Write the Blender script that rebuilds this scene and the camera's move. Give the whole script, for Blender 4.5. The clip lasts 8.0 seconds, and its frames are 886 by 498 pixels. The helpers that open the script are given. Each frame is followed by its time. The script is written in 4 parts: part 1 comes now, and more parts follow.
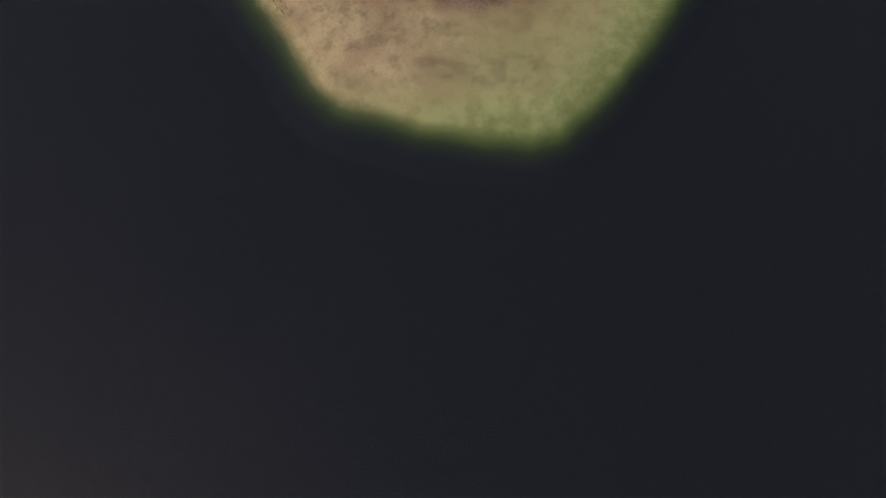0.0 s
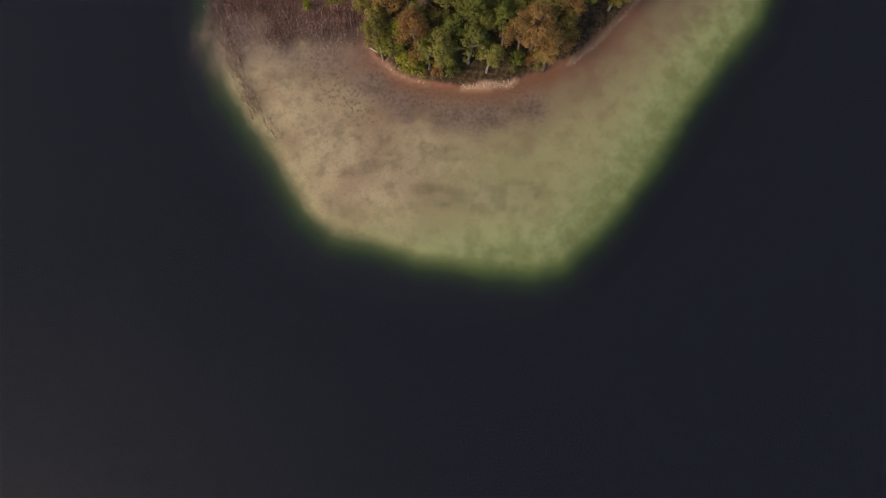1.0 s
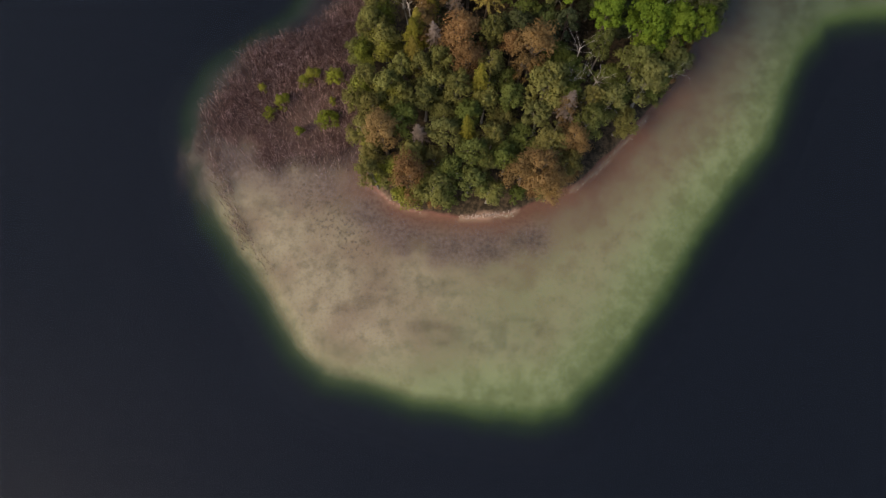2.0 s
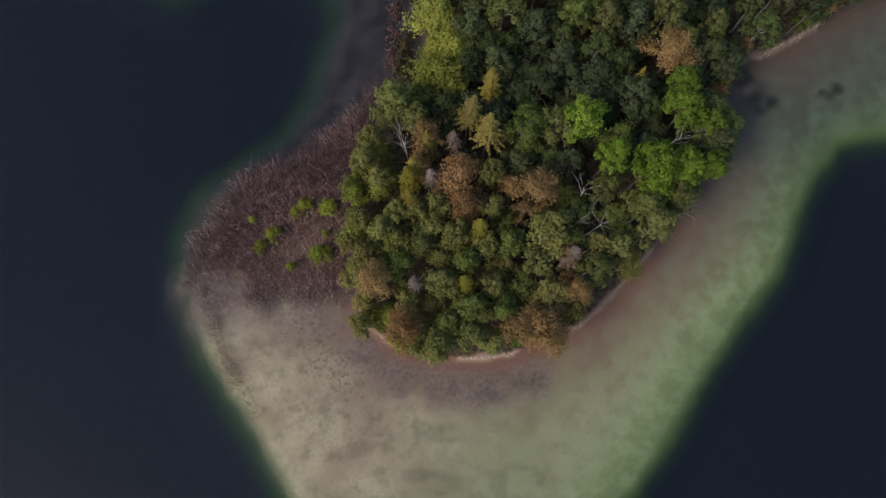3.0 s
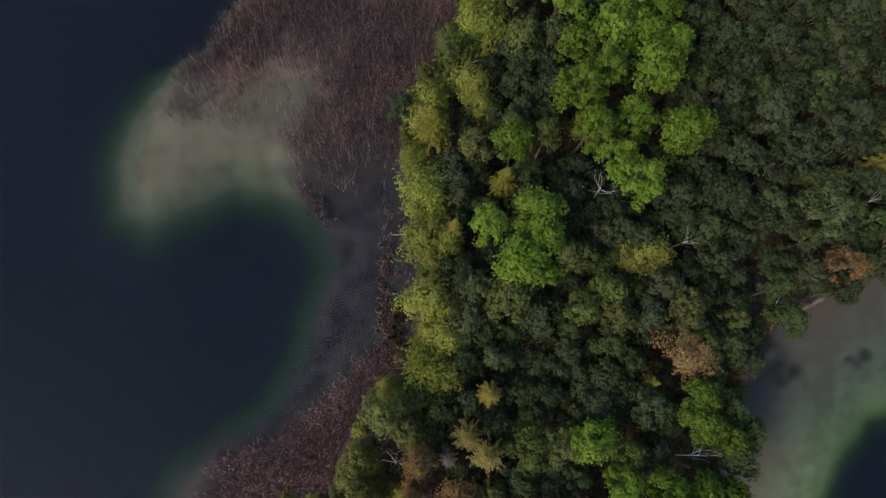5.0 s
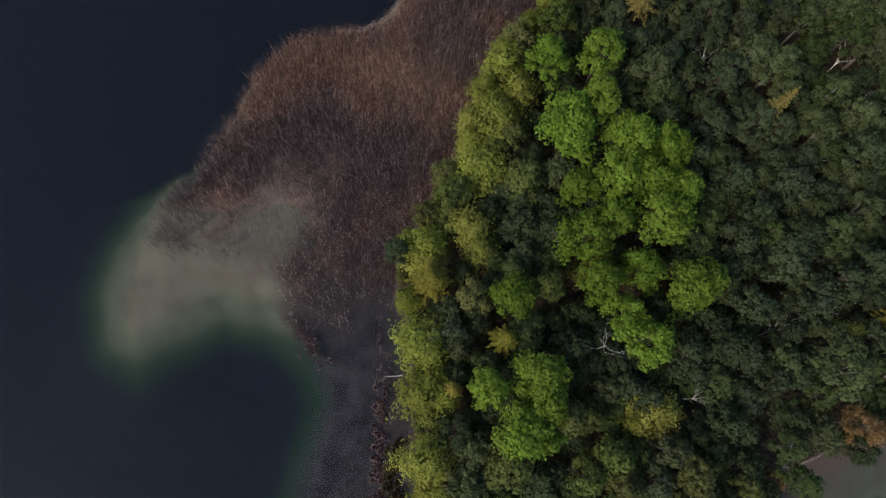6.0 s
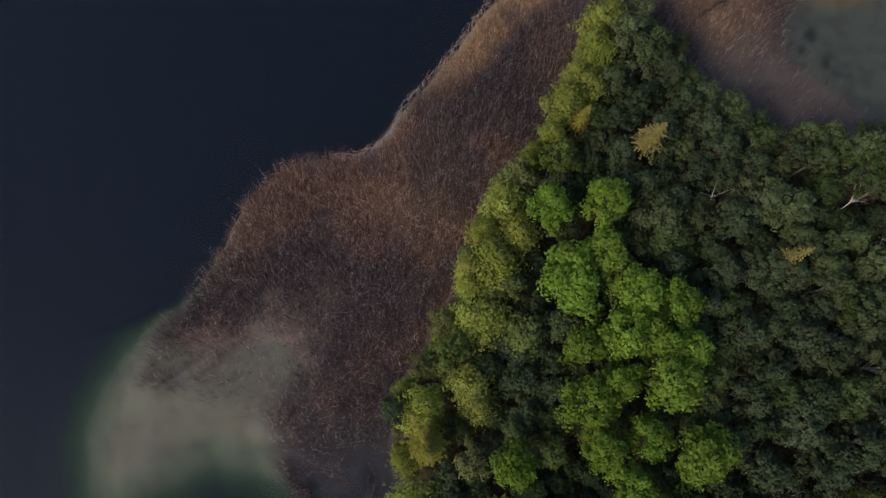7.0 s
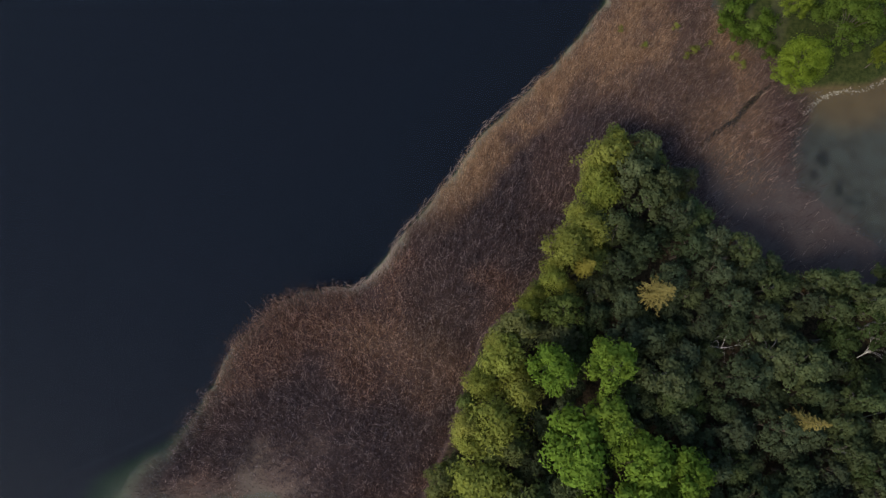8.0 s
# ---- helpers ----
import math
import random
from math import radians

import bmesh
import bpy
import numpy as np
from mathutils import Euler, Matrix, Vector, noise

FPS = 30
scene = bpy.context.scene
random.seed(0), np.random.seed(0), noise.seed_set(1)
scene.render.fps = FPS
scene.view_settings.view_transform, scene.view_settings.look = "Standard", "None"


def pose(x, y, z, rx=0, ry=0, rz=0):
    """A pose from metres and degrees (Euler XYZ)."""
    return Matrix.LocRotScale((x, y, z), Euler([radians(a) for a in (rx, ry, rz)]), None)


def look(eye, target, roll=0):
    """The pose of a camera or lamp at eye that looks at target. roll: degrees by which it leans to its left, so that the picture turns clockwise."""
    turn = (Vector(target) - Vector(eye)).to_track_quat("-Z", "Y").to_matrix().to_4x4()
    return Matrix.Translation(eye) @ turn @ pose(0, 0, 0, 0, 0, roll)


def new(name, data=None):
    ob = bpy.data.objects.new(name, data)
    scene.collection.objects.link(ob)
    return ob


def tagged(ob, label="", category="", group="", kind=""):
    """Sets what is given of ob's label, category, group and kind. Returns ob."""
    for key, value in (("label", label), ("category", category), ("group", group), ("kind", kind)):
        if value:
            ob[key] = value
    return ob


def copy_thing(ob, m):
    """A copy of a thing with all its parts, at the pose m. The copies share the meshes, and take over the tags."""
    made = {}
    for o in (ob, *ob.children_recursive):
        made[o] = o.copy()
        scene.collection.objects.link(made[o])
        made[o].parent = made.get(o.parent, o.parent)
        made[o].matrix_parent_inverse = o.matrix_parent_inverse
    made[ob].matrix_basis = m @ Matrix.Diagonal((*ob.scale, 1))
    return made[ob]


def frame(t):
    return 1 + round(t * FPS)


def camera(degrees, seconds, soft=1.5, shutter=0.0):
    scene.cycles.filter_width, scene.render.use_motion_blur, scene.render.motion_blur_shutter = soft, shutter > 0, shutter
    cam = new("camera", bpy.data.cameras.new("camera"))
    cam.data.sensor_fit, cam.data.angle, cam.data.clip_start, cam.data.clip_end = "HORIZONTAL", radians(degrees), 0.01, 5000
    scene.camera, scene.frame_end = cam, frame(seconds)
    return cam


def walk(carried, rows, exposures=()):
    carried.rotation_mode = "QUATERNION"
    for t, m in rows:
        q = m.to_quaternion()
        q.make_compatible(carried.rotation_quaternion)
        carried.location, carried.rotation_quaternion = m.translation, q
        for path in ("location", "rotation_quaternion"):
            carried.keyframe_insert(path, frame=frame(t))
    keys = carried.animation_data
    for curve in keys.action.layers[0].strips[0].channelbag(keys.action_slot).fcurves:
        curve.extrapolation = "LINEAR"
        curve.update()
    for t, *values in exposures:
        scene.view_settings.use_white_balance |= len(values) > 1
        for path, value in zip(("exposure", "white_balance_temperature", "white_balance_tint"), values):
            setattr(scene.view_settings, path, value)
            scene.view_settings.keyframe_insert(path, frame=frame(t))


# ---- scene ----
# A drone glides north over a wooded, reed-fringed lake peninsula. +y is the way of flight, z = 0 the lake's surface.
cam = camera(70, 8.0, soft=1.45)


def flight(t):
    return pose(0, 15.917 * t - 0.01726 * t * (t - 8), 71, 10.618, 0.111, 0.952)


PATH = [(0.5 * i, flight(0.5 * i)) for i in range(17)]
walk(cam, PATH, exposures=[(0, 0.60, 9500, 21), (1.2, 0.59, 8900, 20), (2.5, 0.55, 7150, 14), (3.5, 0.53, 6600, 11), (4.5, 0.50, 6550, 9), (6.5, 0.43, 6500, 9), (8, 0.44, 6550, 10)])

# ---- light: thin cloud, with the veiled sun in the west ----
SUN_EL, SUN_AZ = radians(44), radians(234)
world = bpy.data.worlds.new("sky")
scene.world = world
world.use_nodes = True
wn = world.node_tree.nodes
wn.clear()
sky = wn.new("ShaderNodeTexSky")
sky.sky_type = 'NISHITA'
sky.sun_disc = False
sky.sun_elevation, sky.sun_rotation = SUN_EL, SUN_AZ
sky.dust_density = 0.8
bg = wn.new("ShaderNodeBackground")
bg.inputs["Strength"].default_value = 0.15
wo = wn.new("ShaderNodeOutputWorld")
world.node_tree.links.new(sky.outputs[0], bg.inputs[0])
world.node_tree.links.new(bg.outputs[0], wo.inputs[0])

sun = new("sun", bpy.data.lights.new("sun", 'SUN'))
sun.data.energy, sun.data.angle, sun.data.color = 2.35, radians(20), (1.0, 0.89, 0.73)
SUN_DIR = Vector((math.sin(SUN_AZ) * math.cos(SUN_EL), math.cos(SUN_AZ) * math.cos(SUN_EL), math.sin(SUN_EL)))
sun.matrix_world = look(SUN_DIR * 400 + Vector((10, 90, 0)), (10, 90, 0))


# ---- arithmetic on the plan ----
rng = np.random.default_rng(7)
LATTICE = rng.random((64, 64))


def vnoise(x, y, size, octaves=3):
    """Smooth value noise, 0 to 1, with lumps of the given size in metres."""
    total, weight, out = 0.0, 1.0, 0.0
    for o in range(octaves):
        u, v = x / size + 17.3 * o, y / size + 5.1 * o
        i, j = np.floor(u).astype(int), np.floor(v).astype(int)
        a, b = u - i, v - j
        a, b = a * a * (3 - 2 * a), b * b * (3 - 2 * b)
        i0, i1, j0, j1 = i % 64, (i + 1) % 64, j % 64, (j + 1) % 64
        n = (LATTICE[i0, j0] * (1 - a) + LATTICE[i1, j0] * a) * (1 - b) + (LATTICE[i0, j1] * (1 - a) + LATTICE[i1, j1] * a) * b
        out, total, weight, size = out + n * weight, total + weight, weight * 0.5, size * 0.5
    return out / total


def signed(poly, x, y):
    """Distance to a closed outline, negative inside."""
    best, inside = np.full(x.shape, 1e9), np.zeros(x.shape, bool)
    for (ax, ay), (bx, by) in zip(poly, poly[1:] + poly[:1]):
        ex, ey = bx - ax, by - ay
        k = np.clip(((x - ax) * ex + (y - ay) * ey) / (ex * ex + ey * ey + 1e-9), 0, 1)
        best = np.minimum(best, np.hypot(x - ax - k * ex, y - ay - k * ey))
        if ey:
            inside ^= ((ay > y) != (by > y)) & (x < ax + (y - ay) * ex / ey)
    return np.where(inside, -best, best)


def along(line, x, y):
    """Distance to an open line."""
    best = np.full(x.shape, 1e9)
    for (ax, ay), (bx, by) in zip(line, line[1:]):
        ex, ey = bx - ax, by - ay
        k = np.clip(((x - ax) * ex + (y - ay) * ey) / (ex * ex + ey * ey + 1e-9), 0, 1)
        best = np.minimum(best, np.hypot(x - ax - k * ex, y - ay - k * ey))
    return best


def step(a, b, v):
    k = np.clip((v - a) / (b - a), 0, 1)
    return k * k * (3 - 2 * k)


# outlines of the plan: wooded ground, reed marsh, shallows, meadow
WOOD = [(-3.6, 97.7), (-3.2, 91), (-3.1, 83.4), (-4, 79.5), (-8.3, 77), (-9.6, 73), (-11, 69.5), (-11.2, 62), (-10.2, 57.6),
        (-9, 53), (-6.4, 50.8), (-4, 49.8), (2.2, 49), (7.1, 49.5), (15.1, 53.2), (19.6, 57.6), (23.5, 62), (27, 65.5),
        (30, 71), (31.5, 78), (33.8, 83.3), (35.3, 84.9), (36.3, 85.7), (37.7, 85.9), (41.5, 87.6), (52.9, 95), (60, 99), (63, 110), (62, 128), (58, 135.5), (50, 136.5),
        (43, 138), (37, 138), (33, 140.5), (28, 144), (26, 149), (22.5, 152.5), (18.5, 154), (15.5, 151.5), (15, 146),
        (12.4, 141), (8.2, 135), (4.5, 131), (2.5, 126), (0.5, 119), (-1.8, 114), (-5.3, 108.5), (-5.6, 104), (-4.4, 99.5)]
MARSH_SOUTH = [(-4.5, 100.2), (-6.5, 92.7), (-6.9, 85.5), (-9.3, 78.5), (-12.5, 76.0), (-16.8, 71.6), (-23.0, 68.2),
               (-26.0, 65.6), (-27.9, 61.8), (-27.8, 57.4), (-25.9, 54.8), (-23.9, 55.9), (-19.0, 56.3), (-14.0, 56.4),
               (-11.6, 57.2), (-8, 58), (-8, 75), (-2, 80), (-2, 100)]
MARSH_NORTH = [(-33.8, 111.8), (-31.2, 116.5), (-27.3, 121), (-25.8, 125.3), (-24.1, 128.8), (-19.8, 133.3), (-16.5, 134.8),
               (-13.1, 135.2), (-9.7, 135.6), (-6.4, 138.5), (-3.8, 143), (-0.7, 146.8), (1.5, 150), (4.5, 155), (7.8, 158),
               (11.2, 161.6), (14.7, 165.4), (19.7, 172.2), (26, 183), (36, 183), (32.2, 172.4), (34, 167.9), (36.6, 165.7),
               (39.3, 165), (40.3, 160.6), (44, 160.2), (42.7, 157.8), (41.4, 153.6), (42, 149), (45, 145), (50, 141),
               (60, 139), (60, 134), (30, 138), (15, 140), (0, 112), (-4.5, 100), (-6, 101), (-10.5, 100.5), (-15.5, 100), (-19, 103),
               (-23, 106), (-30.4, 106.2), (-34.2, 108.7)]
SHOAL_SOUTH = [(-11.2, 91.8), (-12.8, 84.4), (-14.5, 78), (-17.7, 73.4), (-23.2, 68.7), (-27.1, 65.7), (-28.4, 62.1),
               (-28.2, 59), (-26.9, 55.0), (-25.2, 50.0), (-22.5, 45.9), (-19.2, 41.5), (-17.0, 37.9), (-14.9, 34.9), (-12.5, 32.8),
               (-6.2, 31.2), (-2.8, 29.9), (3.9, 28.8), (10.6, 28.2), (13.4, 28.9), (16.2, 31.5), (20.6, 36.4), (25.6, 43.5), (29.6, 49.8), (33, 54.4), (37.8, 60.4),
               (41.9, 70), (46.4, 76.1), (51, 77.5), (75, 80), (130, 90)]
SHOAL_NORTH = [(130, 230), (60, 230), (26, 183), (19.7, 172.2), (14.7, 165.4), (11.2, 161.6), (7.8, 158), (4.5, 155.1),
               (1.5, 150.2), (-3.8, 143.2), (-9.7, 135.8), (-16.5, 135), (-24.1, 128.8), (-27.5, 121.2), (-35.1, 113.2),
               (-37.8, 108.7), (-38.9, 103), (-38, 97.5), (-34.7, 96.1), (-30.9, 98.4), (-25.1, 101.3), (-18.3, 99.8), (-14.1, 96.5)]
MEADOW = [(34, 190), (32.2, 172.4), (34, 167.9), (36.6, 165.7), (39.3, 165), (40.3, 160.6), (44.3, 160.4), (47.7, 161), (52.4, 162.1),
          (95, 166), (120, 230), (60, 240)]
DITCH = [(40.5, 162.6), (38.7, 161.3), (36.1, 159.1), (33.9, 156.6), (31.2, 154.8), (29.0, 152.7)]
BANKS = ([(-7.5, 52), (-6.4, 50.8), (-4, 49.8), (-2.5, 49.5)], [(1.5, 49.1), (2.2, 49), (7.1, 49.5), (8, 49.8)],
         [(14.7, 52.7), (15.4, 53.1), (17.5, 54.9), (19.9, 57.5), (23.8, 61.8)], [(34.6, 83.6), (35.3, 84.9), (36.3, 85.6), (37.7, 85.7), (40.6, 87.1), (45, 89.8)])
# sparse sedge standing in the water of the bay
SEDGE = ([(-18, 101.5), (-16, 99), (-14.6, 97), (-12.8, 95.4)], [(-8.4, 106), (-7.8, 100.4), (-6.9, 94.7), (-6.7, 89.8), (-6.9, 86), (-6.8, 81.7), (-7.6, 78.4)])
# dark water-weed on the shoal: x, y, radius
WEED = [(37.0, 80.5, 2.0), (38.6, 80.0, 1.0), (35.6, 82.6, 1.3), (35.6, 84.2, 1.3), (47.2, 82.0, 0.9), (45.8, 81.4, 0.7),
        (43.7, 152.3, 1.3), (42.7, 150.2, 0.7), (47.5, 147.0, 1.2), (45.5, 148.5, 0.9)]


def marsh_at(x, y):
    """A first, rough test for the marsh: the distance to it."""
    return np.minimum(signed(MARSH_SOUTH, x, y), signed(MARSH_NORTH, x, y))


def ground_plan(x, y):
    """Height, and what covers the ground, at points of the plan."""
    wob = (vnoise(x, y, 5.0) - 0.5) * 2.2 + (vnoise(x + 90, y, 1.3, 2) - 0.5) * 0.7
    wood = signed(WOOD, x, y) + 0.45 * wob
    north_west = step(114, 125, y) * step(45, 25, x)
    soft = step(104, 98, y) + 0.9 * step(62, 57, y) + step(110, 106, y) * step(0, -6, x) * step(98, 100, y)
    soft = soft + 1.1 * step(-16, -25, x) * step(119, 110, y) * step(96, 100, y)
    soft = np.maximum(soft, step(36, 40, x) * step(136, 140, y) * step(161, 158, y))
    soft = soft + 0.8 * step(-11, -17, x) * step(141, 134, y) * step(112, 118, y)
    rim_west = step(-15, -22, x) * step(96, 90, y)
    reed = marsh_at(x, y) - 0.4 * rim_west + 0.7 * wob * (1 + soft) + 0.5 * north_west * (0.4 + 1.6 * vnoise(x + 2, y + 6, 1.6, 2))
    shoal = signed(SHOAL_SOUTH + SHOAL_NORTH, x, y) + 0.4 * wob
    meadow = signed(MEADOW, x, y) + 0.5 * wob
    # the reeds of the north-west shore stand at a steep drop
    steep = 1 + 5.0 * north_west
    out = np.maximum(shoal, 0) * steep
    east = step(-20, 35, x + 0.35 * (60 - y)) * step(120, 100, y)
    inside = 0.30 + 0.42 * east + 0.72 * step(-3.5 - 4.0 * east, 0.8, shoal) * (0.62 + 0.38 * east)
    spit = step(89, 95, y) * step(-9, -15, x) * step(128, 118, y)
    inside = inside + 0.22 * (vnoise(x, y + 40, 9.0) - 0.5) + spit * (0.75 * step(-6.5, 0.3, shoal + 0.6 * wob) + 0.25 * (vnoise(x, y, 4.0) - 0.3))
    z = -(inside + (0.42 - 0.04 * east - 0.10 * spit) * out)
    z = np.maximum(z, -3.7 - 0.4 * vnoise(x, y, 30.0))
    marsh = step(1.0 + 1.2 * soft, -0.8 - 1.4 * soft, reed)
    marsh = marsh * (1 - 0.6 * step(110, 101, y) * step(-2, -7, x) * step(97, 99, y))
    marsh = marsh * (1 - 0.85 * step(-11, -9, x) * step(79.5, 82, y) * step(105, 100, y))
    # the spit's reeds stand in shallow water
    awash = 1 - 0.95 * step(-13, -19, x) * step(116, 109, y + wob) * step(95, 98, y)
    z = z + (np.maximum(z, -0.2) - z) * marsh * (1 - awash)
    z = z * (1 - marsh * awash) + marsh * awash * (0.05 + 0.12 * vnoise(x, y, 1.8))
    dry = step(0.25, -0.45, wood)
    z = z * (1 - dry) + dry * (0.55 + 0.5 * step(0, -6, wood) + 0.25 * vnoise(x, y, 3.0))
    grass = step(0.3, -0.5, meadow)
    z = z * (1 - grass) + grass * (0.5 + 0.25 * vnoise(x, y, 4.0))
    ditch = step(0.34, 0.08, along(DITCH, x, y) + 0.3 * wob) * (0.55 + 0.45 * vnoise(x, y, 1.5, 2))
    z = z - 0.5 * ditch
    # the lake's far shores
    far = np.hypot(x, y - 90)
    z = z + step(700, 1100, far) * 12 + step(1000, 2500, far) * 40
    bank = np.zeros(x.shape)
    for line, pale in zip(BANKS, (0.45, 1.0, 0.8, 0.9)):
        bank = np.maximum(bank, pale * step(0.30, 0.08, along(line, x, y) + 0.22 * wob) * (0.4 + 0.6 * vnoise(x, y, 0.9, 2)))
    weed = np.zeros(x.shape)
    for wx, wy, wr in WEED:
        d = np.hypot(x - wx, y - wy) + 2.6 * (vnoise(x + 3, y + 8, 1.4, 3) - 0.5)
        weed = np.maximum(weed, 0.85 * step(wr * 1.3, wr * 0.2, d))
    # mottled dark tufts west of the south bank, and long faint bands of them further out
    spread = np.exp(-(((x + 13.5 + 0.8 * (y - 49)) / 4.0) ** 2 + ((y - 49.0) / 5.0) ** 2))
    band = step(0.50, 0.75, vnoise(0.3 * x + 5, y + 0.12 * x, 2.4, 3)) * step(46, 40, y) * step(29, 34, y) * step(-16, -6, x)
    shade = along([(-9, 49.3), (-4, 46.3), (3, 45.3), (10, 46.8)], x, y) + 1.6 * (vnoise(x + 9, y, 2.5) - 0.5)
    mottle = step(0.38, 0.66, vnoise(x + 31, y + 4, 1.1, 3))
    weed = np.maximum(weed, (0.10 + 0.24 * mottle) * step(2.0, 0.2, shade))
    weed = np.maximum(weed, (0.06 + 0.20 * mottle) * band * step(-1, -4, shoal))
    # mauve loam round the bank, and west of it as far as the reeds
    mauve = step(3.4, 0.4, shade) + step(7.0, 1.0, marsh_at(x, y) + 2.0 * wob) * step(60, 56, y) * step(44, 50, y) * step(30, 10, x)
    mauve = np.clip(mauve, 0, 1) * step(0.25, 0.7, vnoise(x + 60, y + 11, 3.0, 4) + 0.15)
    path = np.maximum(0.5 * step(0.6, 0.3, np.abs(x - 36.55 - 0.02 * (y - 170))) * step(169.3, 170, y),
                      0.35 * step(1.3, 0.4, np.abs(x - 39.6 - 0.18 * (y - 168)) + 0.5 * wob) * step(164.6, 167, y))
    path = path * (0.4 + 0.6 * vnoise(x, y, 0.9, 3))
    # dark mud round the western bay, grey silt in the eastern cove and the lagoon
    mud = step(58, 70, y + 0.5 * wob) * step(113, 107, y) * step(2, -4, x) * (1 - step(90, 97, y) * step(-15, -23, x + 2 * wob))
    mud = np.maximum(mud, 0.30 * step(86, 94, y) * step(-8, -14, x))
    mud = np.maximum(mud, 0.9 * step(-21, -26, x + 0.6 * wob) * step(47, 58, y) * step(90, 80, y))
    lagoon = step(37, 42, x) * step(137, 142, y) * step(168, 164, y)
    mud = np.maximum(mud, 0.42 * lagoon)
    brown = lagoon * step(6.0, 2.0, meadow + 0.8 * wob)
    silt = step(54, 75, y - 0.4 * (x - 30) + wob) * step(18, 26, x)
    # the open, sandy middle of the northern reeds
    clear = np.maximum(0.5 * np.exp(-(((x + 29.5) / 4.5) ** 2 + ((y - 107.0) / 4.5) ** 2)) * step(0.2, 0.6, vnoise(x, y + 70, 2.0, 3)) * 1.4, np.maximum(0.6 * np.exp(-(((x + 25.0) / 3) ** 2 + ((y - 57.0) / 3.5) ** 2)), 0.85 * step(0.15, 0.95, np.exp(-(((x + 19.8 - 0.12 * (y - 112)) / 6.2) ** 2 + ((y - 111.5) / 8.6) ** 2)) + 0.8 * (vnoise(x, y, 3.5) - 0.5))))
    marsh = marsh * (1 - 0.9 * clear)
    # reed thins out over the spit's tip, along the bay and below the wood's western edge
    marsh = marsh * (1 - 0.55 * step(-22, -27, x) * step(118, 111, y) * step(95, 100, y)) * (1 - step(-17, -21, x) * step(107.5, 104, y + wob) * step(95, 100, y))
    peat = step(26, 31, x + 0.5 * (y - 150)) * step(156, 149, y + wob) * step(2, -1, marsh_at(x, y))
    marsh = marsh * (1 - 0.62 * peat)
    mud = np.maximum(mud, 0.55 * peat)
    sedge = np.zeros(x.shape)
    for line, thin in zip(SEDGE, (0.4, 0.2)):
        sedge = np.maximum(sedge, thin * step(1.2, 0.2, along(line, x, y) + 0.5 * wob))
    silt = np.maximum(silt, 0.85 * lagoon)
    silt = np.maximum(silt, np.maximum(0.8 * clear * step(80, 90, y), 0.6 * step(-14, -22, x) * step(90, 96, y) * step(124, 116, y)))
    # paler reed: a golden band on the north-west rim, and the open stand beside the meadow
    lumps = vnoise(x + 70, y + 33, 4.5, 4)
    rim_band = step(5.6, 2.6, -shoal + 5.0 * (lumps - 0.5)) * step(140, 149, y) * step(174, 160, y)
    stand = step(40, 33, x) * np.exp(-((0.62 * (x - 26.5) + 0.78 * (y - 163)) / 10.0) ** 4) * step(13, 20, x - 0.5 * (y - 163)) * step(142, 152, y) * step(1.5, 8, wood)
    patch = 0.35 * np.exp(-(((x + 1.5) / 4) ** 2 + ((y - 129) / 6) ** 2)) * (0.3 + lumps) + 0.40 * np.exp(-(((x + 9.0) / 3.5) ** 2 + ((y - 130) / 2.2) ** 2)) * lumps * 1.5 + 0.55 * np.exp(-(((x + 16.0) / 6) ** 2 + ((y - 60.3) / 4.5) ** 2)) * lumps * 1.6
    bright = np.clip(rim_band * step(0.2, 0.5, lumps + 0.1) + stand * (0.30 + 0.70 * step(0.3, 0.65, lumps)) + patch, 0, 1)
    return z, dict(bright=bright, sedge=sedge, spit=spit, mauve=mauve, brown=brown, tufts=spread, east=east, shoal=shoal, mud=mud, silt=silt, wood=wood, reed=marsh, bank=bank, weed=weed, grass=grass, path=path * grass, ditch=ditch)


